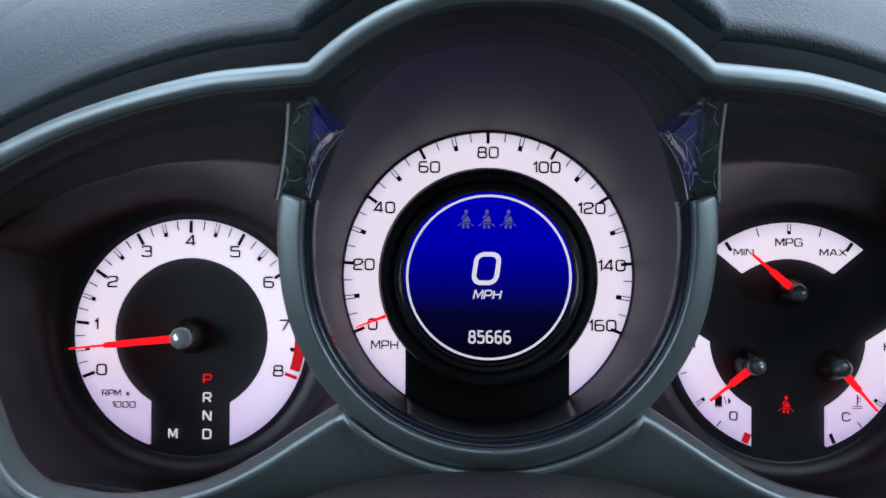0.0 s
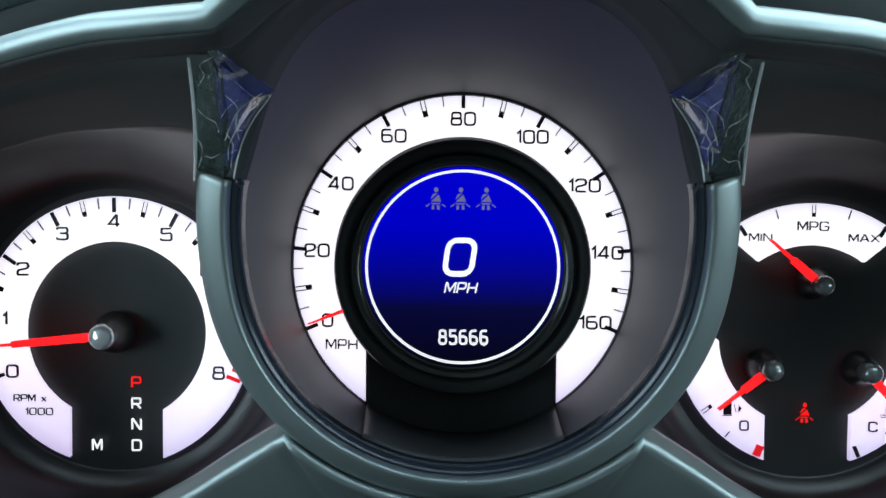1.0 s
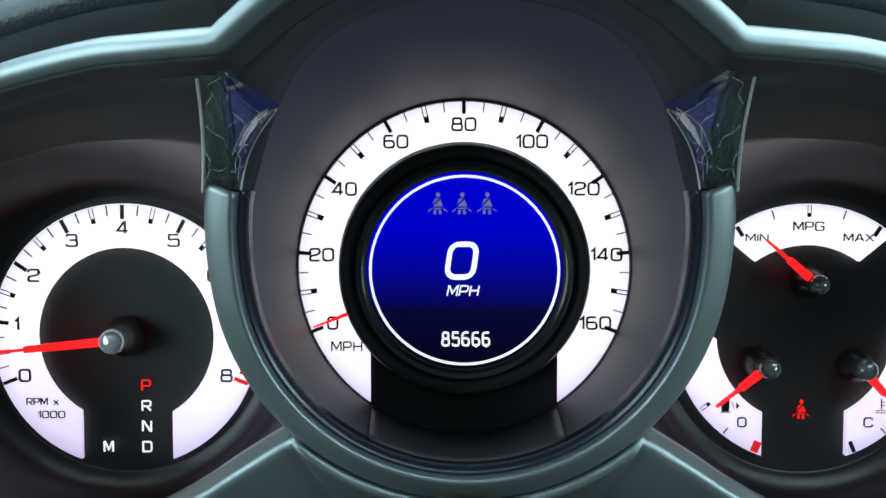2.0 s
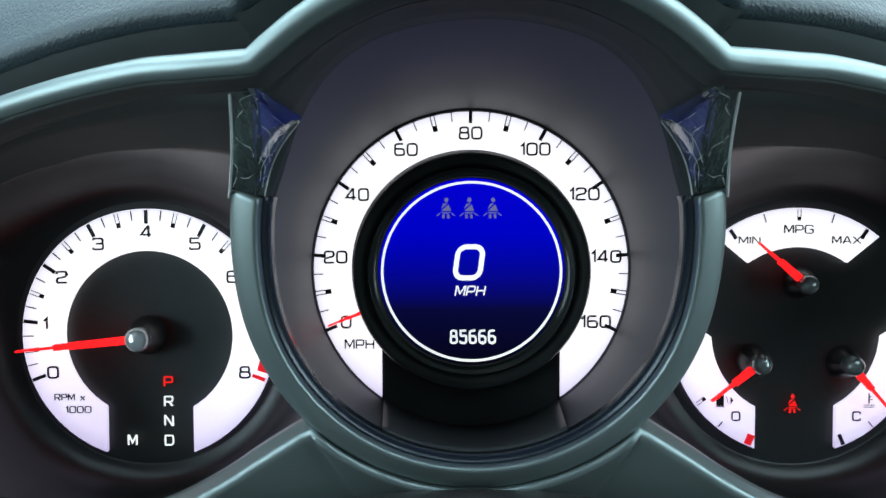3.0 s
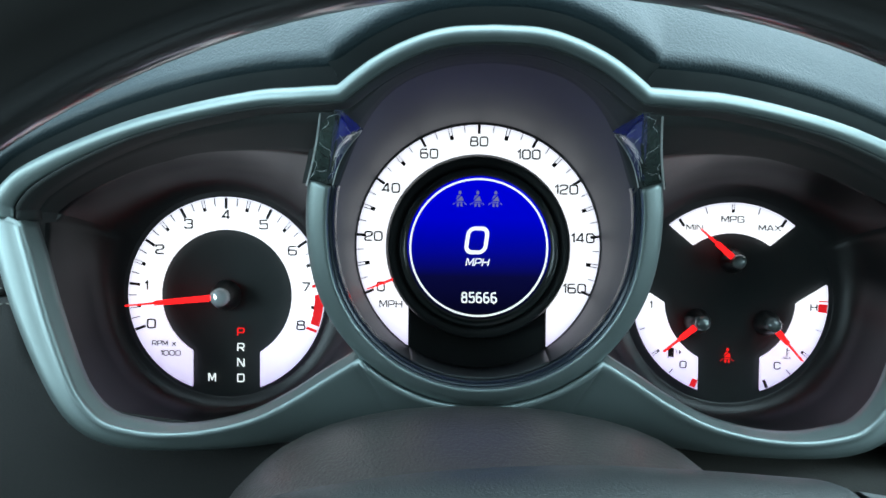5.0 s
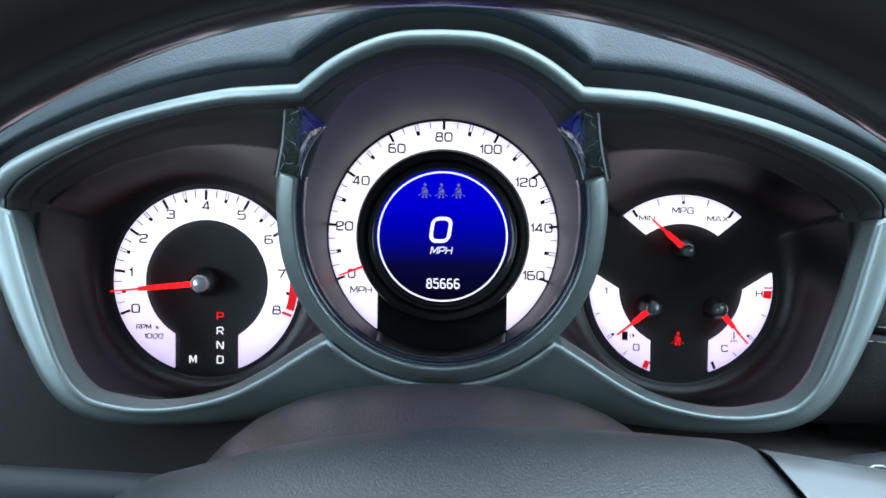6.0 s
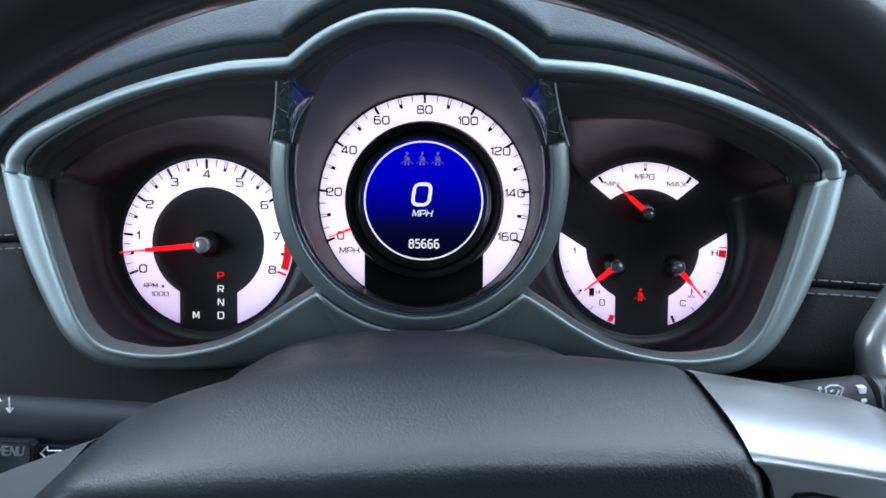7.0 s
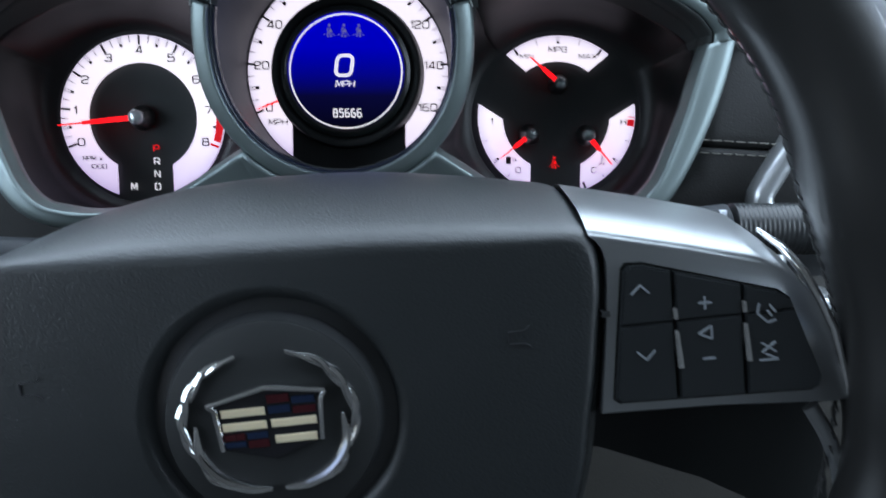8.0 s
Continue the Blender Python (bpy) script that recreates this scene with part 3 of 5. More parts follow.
# ---- crystal light guides beside the hoop ----
def crystal(sign):
    ob = thing("crystal_light_guide", "faceted clear acrylic light guide with blue shine above the silver hoop", "trim piece", "crystals beside the speedometer")
    top_out, low_out = Vector((0.0494, -0.1000, 0.0474)), Vector((0.0606, -0.0632, 0.0252))
    top_in, tip, low_in = Vector((0.0426, -0.1058, 0.0464)), Vector((0.0396, -0.0770, 0.0432)), Vector((0.0512, -0.0660, 0.0256))

    def outer(t):
        return top_out.lerp(low_out, t) - Vector((0.0006, 0, 0)) * math.sin(math.pi * t)

    def ridge(t):
        return top_in.lerp(low_in + Vector((0.0018, -0.0012, 0)), t)

    def inner(t):
        if t < 0.34:
            return top_in.lerp(tip, t / 0.34)
        u = (t - 0.34) / 0.66
        return tip.lerp(low_in, u) + Vector((0.0016, 0, 0.0006)) * math.sin(math.pi * u)
    steps = [i / 18 for i in range(19)]
    rows = []
    for t in steps:
        o, g, n = outer(t), ridge(t), inner(t)
        rows.append([(p.x * sign, p.y, p.z) for p in (o + Vector((0.0008, 0.014, -0.001)), o, g, n + Vector((0.0001 * (1 - t), 0.0002, 0)), n + Vector((0.003, 0.010, 0)))])
    part("prism", loft(rows, closed=True, caps=True), CRYSTAL, ob, "clear faceted prism", angle=20).visible_shadow = False
    # bright edge lines and facet glints are modelled as thin pale tubes
    for line, r in ((outer, 0.00034), (inner, 0.00020)):
        part("prism_edge", tube([Vector((p.x * sign, p.y - 0.0001, p.z)) for p in map(line, steps[(7 if line is inner else 0):])], r, 6), EDGE, ob, "pale line drawn as the shine along the edge")
    for k, stops in enumerate((((0.30, 0.1), (0.42, 0.35), (0.55, 0.42), (0.70, 0.75)), ((0.34, 0.75), (0.42, 0.45), (0.52, 0.30), (0.66, 0.12)), ((0.50, 0.55), (0.60, 0.50), (0.72, 0.30), (0.86, 0.35)), ((0.22, 0.4), (0.30, 0.5), (0.36, 0.62), (0.40, 0.9)), ((0.60, 0.15), (0.72, 0.5), (0.80, 0.55), (0.92, 0.6)))):
        pts = []
        for tt, aa in stops:
            p = ridge(tt).lerp(inner(tt), aa) + Vector((0, -0.0001, 0))
            pts.append(Vector((p.x * sign, p.y, p.z)))
        part("glint_streak", tube(spline(pts, 14), [0.00002 + 0.00008 * abs(math.sin(2.4 * math.pi * i / 13 + k)) * (0.6 if k % 2 else 0.9) for i in range(14)], 5), EDGE, ob, "pale streak drawn as a glint in the acrylic" if k == 0 else "")
    for k, stops in enumerate((((0.04, 0.9), (0.10, 0.35), (0.16, 0.5), (0.24, 0.2)), ((0.40, 0.15), (0.46, 0.45), (0.50, 0.8), (0.58, 0.9)), ((0.62, 0.06), (0.70, 0.25), (0.80, 0.2), (0.94, 0.05)), ((0.76, 0.9), (0.80, 0.6), (0.78, 0.3), (0.86, 0.15)))):
        pts = []
        for tt, aa in stops:
            p = outer(tt).lerp(ridge(tt), aa) + Vector((0, -0.0001, 0))
            pts.append(Vector((p.x * sign, p.y, p.z)))
        part("glint_streak", tube(spline(pts, 14), [0.00001 + 0.00005 * abs(math.sin(1.9 * math.pi * i / 13 + 2 * k)) for i in range(14)], 5), EDGE, ob)
    bm = bmesh.new()
    a, b, c = Vector((0.0450, -0.1000, 0.0456)), Vector((0.0432, -0.0715, 0.0434)), Vector((0.0525, -0.0640, 0.0268))
    grid = []
    for i in range(9):
        row = []
        for j in range(9):
            p = a.lerp(b, j / 8).lerp(c, i / 8)
            p += Vector((0, 1, 0)) * 0.0018 * noise.noise(p * 420)
            row.append(bm.verts.new((p.x * sign, p.y + 0.002, p.z)))
        grid.append(row)
    for i in range(8):
        for j in range(8):
            bm.faces.new((grid[i][j], grid[i][j + 1], grid[i + 1][j + 1], grid[i + 1][j]))
    bmesh.ops.remove_doubles(bm, verts=bm.verts, dist=0.00005)
    thick(part("foil", bm, BLUEFOIL, ob, "crumpled blue foil inside", smooth=False), 0.0003)
    bm = bmesh.new()
    a, b, c, d = Vector((0.0492, -0.0965, 0.0466)), Vector((0.0446, -0.1025, 0.0462)), Vector((0.0536, -0.0645, 0.0266)), Vector((0.0598, -0.0625, 0.0256))
    grid = []
    for i in range(13):
        row = []
        for j in range(7):
            p = a.lerp(b, j / 6).lerp(d.lerp(c, j / 6), i / 12)
            row.append(bm.verts.new((p.x * sign, p.y + 0.0025 + 0.0016 * noise.noise(p * 380), p.z)))
        grid.append(row)
    for i in range(12):
        for j in range(6):
            bm.faces.new((grid[i][j], grid[i][j + 1], grid[i + 1][j + 1], grid[i + 1][j]))
    thick(part("backing", bm, GREENFOIL, ob, "dark green crumpled backing inside", smooth=False), 0.0003)


crystal(-1)
crystal(1)
for sign in (-1, 1):
    cheek = [[(x * sign, y, z) for x, y, z in row] for row in (((0.0405, -0.1000, 0.0500), (0.0402, -0.0720, 0.0458), (0.0450, -0.0640, 0.0360), (0.0505, -0.0590, 0.0260)), ((0.0480, -0.0960, 0.0500), (0.0480, -0.0700, 0.0470), (0.0530, -0.0600, 0.0360), (0.0570, -0.0560, 0.0260)), ((0.0560, -0.0920, 0.0500), (0.0570, -0.0680, 0.0475), (0.0610, -0.0570, 0.0360), (0.0640, -0.0530, 0.0260)))]
    thick(part("cheek", loft(cheek), VISOR, housing, "matt black cheek behind the crystal"), 0.0006, 0)


# ---- gauges ----
def sector(cx, cz, r0, r1, a0, a1, n=60):
    return arc(cx, cz, r1, a0, a1, n) + arc(cx, cz, r0, a1, a0, n)


def tick(parent, cx, cz, a, r1, length, width, mat=INK, name="tick_mark", y=-0.0012):
    s, c = math.sin(radians(a)), math.cos(radians(a))
    pts = []
    for r, w in ((r1, -width / 2), (r1, width / 2), (r1 - length, width / 2), (r1 - length, -width / 2)):
        pts.append((cx + r * s + w * c, cz + r * c - w * s))
    return part(name, slab(pts, y, -0.0002), mat, parent, smooth=False)


def open_tick(parent, cx, cz, a, r1, length, width):
    """A mark drawn as an outline with a solid foot."""
    s, c = math.sin(radians(a)), math.cos(radians(a))
    bm = bmesh.new()
    for w0, w1, ra, rb in ((-0.5, -0.28, r1, r1 - length), (0.28, 0.5, r1, r1 - length), (-0.28, 0.28, r1 - length * 0.66, r1 - length)):
        q = [bm.verts.new((cx + r * s + w * width * c, -0.0012, cz + r * c - w * width * s)) for r, w in ((ra, w0), (ra, w1), (rb, w1), (rb, w0))]
        bm.faces.new(q)
    bmesh.ops.solidify(bm, geom=bm.faces, thickness=-0.0004)
    return part("tick_mark", bm, INK, parent, smooth=False)


def needle(parent, cx, cz, a, r_tip, r_wide, y, w=0.0022, hub=0.0042, cap_mat=CHROME):
    """A lit pointer on a dark boss with a bright domed cap."""
    s, c = math.sin(radians(a)), math.cos(radians(a))

    def at(r, side, yy):
        return (cx + r * s + side * c, yy, cz + r * c - side * s)
    bm = bmesh.new()
    top = [bm.verts.new(at(r, k, y - 0.001)) for r, k in ((0.001, -w / 2), (r_wide, -w / 2.6), (r_wide, -w / 6), (r_tip, -w / 9), (r_tip, w / 9), (r_wide, w / 6), (r_wide, w / 2.6), (0.001, w / 2))]
    low = [bm.verts.new((v.co.x, y + 0.0008, v.co.z)) for v in top]
    bm.faces.new(top)
    bm.faces.new(low[::-1])
    for i in range(8):
        bm.faces.new((top[i], low[i], low[(i + 1) % 8], top[(i + 1) % 8]))
    nd = part("needle", bm, NEEDLE, parent, "red lit pointer", smooth=False)
    part("boss", disc(cx, cz, ((hub * 1.65, -0.0005), (hub * 1.5, y * 0.45), (hub * 1.1, y * 0.8), (hub * 0.9, y)), 40), BLACK, parent, "black domed boss")
    part("cap", disc(cx, cz, ((hub * 0.95, y + 0.0015), (hub, y - 0.001), (hub * 0.94, y - 0.0028), (hub * 0.7, y - 0.0038), (hub * 0.35, y - 0.0044), (0.00002, y - 0.0046)), 32), cap_mat, nd, "polished domed cap")
    return nd


# speedometer
speedo = thing("speedometer", "round white backlit speedometer with black numerals and blue display", "gauge", "cluster gauges", DIAL_TILT)
R = 0.0520
STEP = 28.2
cut = math.degrees(math.asin(0.0293 / R))
cut_in = math.degrees(math.asin(0.0293 / 0.0392))
face = arc(0, 0, R, -(180 - cut), 180 - cut, 120) + arc(0, 0, 0.0392, 180 - cut_in, -(180 - cut_in), 120)
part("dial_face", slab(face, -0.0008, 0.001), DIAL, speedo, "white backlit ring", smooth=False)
for i in range(33):
    a = (i - 16) * STEP / 4
    if i % 4 == 0:
        tick(speedo, 0, 0, a, R, 0.0044, 0.0012)
    elif i % 2 == 0:
        open_tick(speedo, 0, 0, a, R, 0.0058, 0.0016)
    else:
        tick(speedo, 0, 0, a, R, 0.0036, 0.00035)
for i in range(9):
    a = radians((i - 4) * STEP)
    r = 0.0444
    letters(str(20 * i), 0.0043, (r * math.sin(a), -0.0010, r * math.cos(a)), INK, speedo, width=(0.0036, 0.0078, 0.0100)[len(str(20 * i)) - 1], stroke=0.18, gap=0.27)
letters("MPH", 0.0033, (-0.0366, -0.0010, -0.0246), INK, speedo, "unit_mark", 0.0098)
a0 = -STEP * 4 + 1.5
s0, c0 = math.sin(radians(a0)), math.cos(radians(a0))
bm = bmesh.new()
q = [bm.verts.new((r * s0 + k * c0, -0.0035, r * c0 - k * s0)) for r, k in ((0.0360, -0.0007), (0.0500, -0.00025), (0.0500, 0.00025), (0.0360, 0.0007))]
bm.faces.new(q)
bmesh.ops.solidify(bm, geom=bm.faces, thickness=0.001)
part("needle", bm, NEEDLE, speedo, "red pointer tip coming out from under the display ring", smooth=False)
part("display_flange", disc(0, 0, ((0.0388, -0.0004), (0.0383, -0.0050), (0.0378, -0.0092), (0.0372, -0.0104), (0.0360, -0.0108), (0.0340, -0.0104), (0.0330, -0.0098)), 128), PLATE, speedo, "black rounded flange round the display")
part("display_ring", disc(0, 0, ((0.0332, -0.0090), (0.0331, -0.0112), (0.0328, -0.0121), (0.0322, -0.0124), (0.0314, -0.0120), (0.0304, -0.0117), (0.0297, -0.0110), (0.0292, -0.0105)), 128), RINGBLACK, speedo, "glossy black stepped ring round the display")
part("skirt", slab([(-0.0290, -0.026), (0.0290, -0.026), (0.0290, -0.0515), (-0.0290, -0.0515)], -0.0035, 0.001, 0.0008), PLATE, speedo, "black block below the display", smooth=False)
screen = part("screen", slab(arc(0, 0, 0.0293, 0, 357, 119), -0.0110, -0.009), LCD, speedo, "round blue screen, darker towards its foot", smooth=False)
part("screen_ring", slab(arc(0, 0, 0.0284, 0, 360, 120) + arc(0, 0, 0.0277, 360, 0, 120), -0.0114, -0.0108), LIT_WHITE, screen, smooth=False)


def loop_stroke(cx, cz, w, h, rad, stroke, lean):
    """A slanting nought with square shoulders."""
    pts_o, pts_i = [], []
    for (sx, sz, b0) in ((1, 1, 0), (1, -1, 90), (-1, -1, 180), (-1, 1, 270)):
        for k in range(7):
            b = radians(b0 + 15 * k)
            for pts, grow in ((pts_o, stroke / 2), (pts_i, -stroke / 2)):
                r = rad + grow
                x = sx * (w / 2 - rad) + r * math.sin(b)
                z = sz * (h / 2 - rad) + r * math.cos(b)
                pts.append((cx + x + lean * z, cz + z))
    rows = [[(x, y, z) for x, z in pts] for pts, y in ((pts_o, -0.0118), (pts_i, -0.0118), (pts_i, -0.0110), (pts_o, -0.0110))]
    return loft(rows, closed=True, wrap=True)


part("speed_digit", loop_stroke(-0.0008, 0.0030, 0.0078, 0.0098, 0.0026, 0.0015, 0.14), LIT_WHITE, screen, "white lit nought", smooth=False)
letters("MPH", 0.0033, (-0.0004, -0.0112, -0.0060), LIT_WHITE, screen, "unit_mark", 0.0094, lean=0.2, stroke=0.14)
letters("85666", 0.0045, (0.0004, -0.0112, -0.0205), LIT_WHITE, screen, "odometer_digit", 0.0146, stroke=0.15, gap=0.42)


def warning_sign(parent, cx, cz, s, y, mat):
    """A small trapezoid with a dot and a slanting bar across it."""
    bm = bmesh.new()
    for pts in (((-0.12, 0.22), (0.08, 0.26), (-0.22, -0.02)), ((0.12, 0.20), (0.24, -0.10), (-0.20, -0.10)), ((-0.24, -0.16), (0.24, -0.16), (0.14, -0.22), (-0.14, -0.22)), ((-0.16, -0.26), (-0.05, -0.26), (-0.06, -0.44), (-0.18, -0.44)), ((0.16, -0.26), (0.05, -0.26), (0.06, -0.44), (0.18, -0.44)), ((-0.42, -0.30), (-0.26, -0.18), (-0.25, -0.23), (-0.42, -0.35)), ((0.42, -0.30), (0.26, -0.18), (0.25, -0.23), (0.42, -0.35))):
        bm.faces.new([bm.verts.new((cx + x * s, y, cz + z * s)) for x, z in pts])
    bm.faces.new([bm.verts.new((cx + 0.02 * s + 0.095 * s * math.sin(k * math.pi / 5), y, cz + 0.40 * s + 0.11 * s * math.cos(k * math.pi / 5))) for k in range(10)])
    bmesh.ops.solidify(bm, geom=bm.faces, thickness=-0.0004)
    part("warning_sign", bm, mat, parent, smooth=False)


for x in (-0.0080, -0.0008, 0.0066):
    warning_sign(screen, x, 0.0198, 0.0068, -0.0114, LIT_GREY)

part("gasket", disc(0, 0, ((0.0513, -0.0006), (0.0515, -0.0017), (0.0527, -0.0021), (0.0533, -0.0006)), 128), INK, speedo, "thin black edge round the dial")

# rev counter
tacho = thing("rev_counter", "round white backlit rev counter with red needle and red zone", "gauge", "cluster gauges", SIDE_DIAL)
TX, TZ, TR, TI = -0.1081, -0.0222, 0.0424, 0.0284
TSTEP = 27.8
ca, ci = math.degrees(math.asin(0.0148 / TR)), math.degrees(math.asin(0.0148 / TI))
face = arc(TX, TZ, TR, -(180 - ca), 180 - ca, 100) + arc(TX, TZ, TI, 180 - ci, -(180 - ci), 100)
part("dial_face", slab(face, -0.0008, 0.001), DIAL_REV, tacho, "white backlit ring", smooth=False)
for i in range(33):
    a = (i - 16) * TSTEP / 4
    if i % 4 == 0:
        tick(tacho, TX, TZ, a, TR - 0.0004, 0.0046, 0.0012, REDINK if i >= 28 else INK)
    elif i % 2 == 0:
        open_tick(tacho, TX, TZ, a, TR - 0.0004, 0.0050, 0.0015)
    else:
        tick(tacho, TX, TZ, a, TR - 0.0004, 0.0034, 0.00035)
for i in range(9):
    a = radians((i - 4) * TSTEP)
    letters(str(i), 0.0043, (TX + 0.0347 * math.sin(a), -0.0010, TZ + 0.0347 * math.cos(a)), INK, tacho, width=0.0016 if i == 1 else 0.0040, stroke=0.18)
part("red_zone", slab(sector(TX, TZ, TR - 0.0040, TR - 0.0002, 89, 108, 12), -0.0013, -0.0002), REDINK, tacho, "red warning zone", smooth=False)
letters("RPM x", 0.0024, (-0.1350, -0.0010, -0.0432), INK, tacho, "unit_mark", 0.0104)
letters("1000", 0.0024, (-0.1322, -0.0010, -0.0474), INK, tacho, "unit_mark", 0.0088)
needle(tacho, TX, TZ, -95.8, 0.0405, 0.0280, -0.0085, 0.0026, 0.0040, CAP)
for ch, z, m in (("P", -0.0380, LIT_RED), ("R", -0.0447, LIT_WHITE), ("N", -0.0513, LIT_WHITE), ("D", -0.0580, LIT_WHITE)):
    letters(ch, 0.0036, (-0.1018, -0.0004, z), m, tacho, "gear_letter", 0.0031, stroke=0.13, label="red lit gear letter" if ch == "P" else "")
letters("M", 0.0036, (-0.1143, -0.0004, -0.0580), LIT_WHITE, tacho, "gear_letter", 0.0032, stroke=0.13)

# three small gauges on one circle
small = thing("triple_gauge", "white backlit economy, fuel and temperature gauges", "gauge", "cluster gauges", SIDE_DIAL)
SX, SZ, SR, SI = 0.1087, -0.0215, 0.0414, 0.0284
part("economy_face", slab(arc(SX, SZ, SR, -40, 40, 40) + arc(SX, SZ, SI, 35.2, -35.2, 40), -0.0008, 0.001), DIAL_SMALL, small, "white backlit arc", smooth=False)
low_in = [180 - math.degrees(math.asin(0.0135 / r)) for r in (SR, SI)]
face_r = arc(SX, SZ, SR, 81, low_in[0], 40) + arc(SX, SZ, SI, low_in[1], 93, 30)
part("temperature_face", slab(face_r, -0.0008, 0.001), DIAL_SMALL, small, "white backlit arc", smooth=False)
part("fuel_face", slab([(2 * SX - x, z) for x, z in face_r][::-1], -0.0008, 0.001), DIAL_SMALL, small, "white backlit arc", smooth=False)
for a, kind in ((-33.5, 2), (-16.5, 0), (0, 1), (16.5, 0), (33.5, 2)):
    if kind == 1:
        open_tick(small, SX, SZ, a, SR - 0.0004, 0.0038, 0.0013)
    else:
        tick(small, SX, SZ, a, SR - 0.0004, 0.0036 if kind else 0.003, 0.0012 if kind else 0.0003)
for side in (1, -1):
    for a, kind in ((93, 0), (109, 0), (126, 1), (141, 0), (157, 2 if side > 0 else 3)):
        if a == 93:
            continue
        if kind == 1:
            open_tick(small, SX, SZ, a * side, SR - 0.0004, 0.0036, 0.0013)
        else:
            tick(small, SX, SZ, a * side, SR - 0.0004, (0.0024, 0, 0.0036, 0.0036)[kind], (0.0003, 0, 0.0012, 0.0024)[kind], REDINK if kind == 3 else INK)
tick(small, SX, SZ, 90.6, SR - 0.0004, 0.0036, 0.0006, REDINK)
part("hot_zone", slab(sector(SX, SZ, SR - 0.0040, SR - 0.0004, 92.4, 97.6, 6), -0.0012, -0.0002), REDINK, small, "red warning zone", smooth=False)
letters("MPG", 0.0030, (SX, -0.0010, 0.0128), INK, small, "unit_mark", 0.0098)
letters("MIN", 0.0026, (0.0925, -0.0010, 0.0092), INK, small, "scale_mark", 0.0072)
letters("MAX", 0.0026, (0.1245, -0.0010, 0.0092), INK, small, "scale_mark", 0.0096)
letters("H", 0.0033, (0.1440, -0.0010, -0.0245), INK, small, "scale_mark", 0.0030)
letters("C", 0.0033, (0.1290, -0.0010, -0.0497), INK, small, "scale_mark", 0.0030)
letters("1", 0.0033, (0.0745, -0.0010, -0.0240), INK, small, "scale_mark", 0.0013)
letters("0", 0.0033, (0.0888, -0.0010, -0.0497), INK, small, "scale_mark", 0.0030)
warning_sign(small, 0.1078, -0.0458, 0.0066, -0.0004, LIT_RED)
# fuel pump sign and thermometer sign
bm = bmesh.new()
for pts in (((0.0822, -0.0463), (0.0848, -0.0463), (0.0848, -0.0425), (0.0822, -0.0425)), ((0.0818, -0.0467), (0.0852, -0.0467), (0.0852, -0.0464), (0.0818, -0.0464)), ((0.0854, -0.0430), (0.0857, -0.0430), (0.0864, -0.0455), (0.0861, -0.0455)), ((0.0869, -0.0431), (0.0880, -0.0444), (0.0869, -0.0457))):
    bm.faces.new([bm.verts.new((x, -0.0010, z)) for x, z in pts])
bmesh.ops.solidify(bm, geom=bm.faces, thickness=-0.0003)
part("fuel_sign", bm, INK, small, smooth=False)
bm = bmesh.new()
for pts in (((0.1328, -0.0455), (0.1333, -0.0455), (0.1333, -0.0420), (0.1328, -0.0420)), ((0.1333, -0.0430), (0.1344, -0.0430), (0.1344, -0.0433), (0.1333, -0.0433)), ((0.1333, -0.0440), (0.1344, -0.0440), (0.1344, -0.0443), (0.1333, -0.0443)), ((0.1312, -0.0458), (0.1349, -0.0458), (0.1349, -0.0461), (0.1312, -0.0461)), ((0.1312, -0.0465), (0.1349, -0.0465), (0.1349, -0.0468), (0.1312, -0.0468))):
    bm.faces.new([bm.verts.new((x, -0.0010, z)) for x, z in pts])
bmesh.ops.solidify(bm, geom=bm.faces, thickness=-0.0003)
part("temperature_sign", bm, INK, small, smooth=False)
needle(small, 0.1092, -0.0050, -49.0, 0.0205, 0.0115, -0.006, 0.0024, 0.0032, SMOKED)
needle(small, 0.0945, -0.0310, -128.5, 0.0200, 0.0105, -0.006, 0.0024, 0.0034, SMOKED)
needle(small, 0.1242, -0.0315, 139.0, 0.0200, 0.0105, -0.006, 0.0024, 0.0034, SMOKED)

# ---- leather hood over the cluster ----
hood = thing("dashboard_hood", "grained grey-black soft hood arching over the instrument cluster", "dashboard")
UP = Vector((0, 0, 1))


def hood_row(dy, dn):
    """Near the brow the skin follows its shape, farther back it rises straight and the notches fade."""
    f = min(1.0, dy / 0.06)
    reach = 2 + int(12 * f)
    soft = []
    for i, (p, n) in enumerate(zip(RIDGE, RIDGE_N)):
        k = min(reach, i, len(RIDGE) - 1 - i)
        near = range(i - k, i + k + 1)
        base = sum((RIDGE[m] for m in near), Vector()) / len(near)
        d = sum((RIDGE_N[m] for m in near), Vector()).normalized().lerp(UP, f * 0.8).normalized()
        soft.append(base + d * dn + Vector((0, dy, 0)))
    return soft


part("lining", loft([brow_row(0.0125, -0.0008), brow_row(0.009, 0.0060), brow_row(0.0055, 0.0096)]), BLACK, hood, "dark gap behind the brow")


def crest_row(dy, g):
    """Farther back the skin climbs to one level crest."""
    row = []
    for p in hood_row(min(dy, 0.06), 0.0115):
        crest = 0.121 - 0.1 * p.x ** 2
        row.append(Vector((p.x, p.y - min(dy, 0.06) + dy, p.z + (crest - p.z) * g)))
    return row


skin = loft([hood_row(dy, dn) for dy, dn in ((0.016, 0.0076), (0.008, 0.0084), (0.0045, 0.0097), (0.0040, 0.0112), (0.0060, 0.0134))] + [crest_row(dy, g) for dy, g in ((0.010, 0.14), (0.020, 0.32), (0.036, 0.54), (0.056, 0.74), (0.080, 0.90), (0.110, 0.985), (0.15, 1.0), (0.24, 0.95), (0.34, 0.75))])
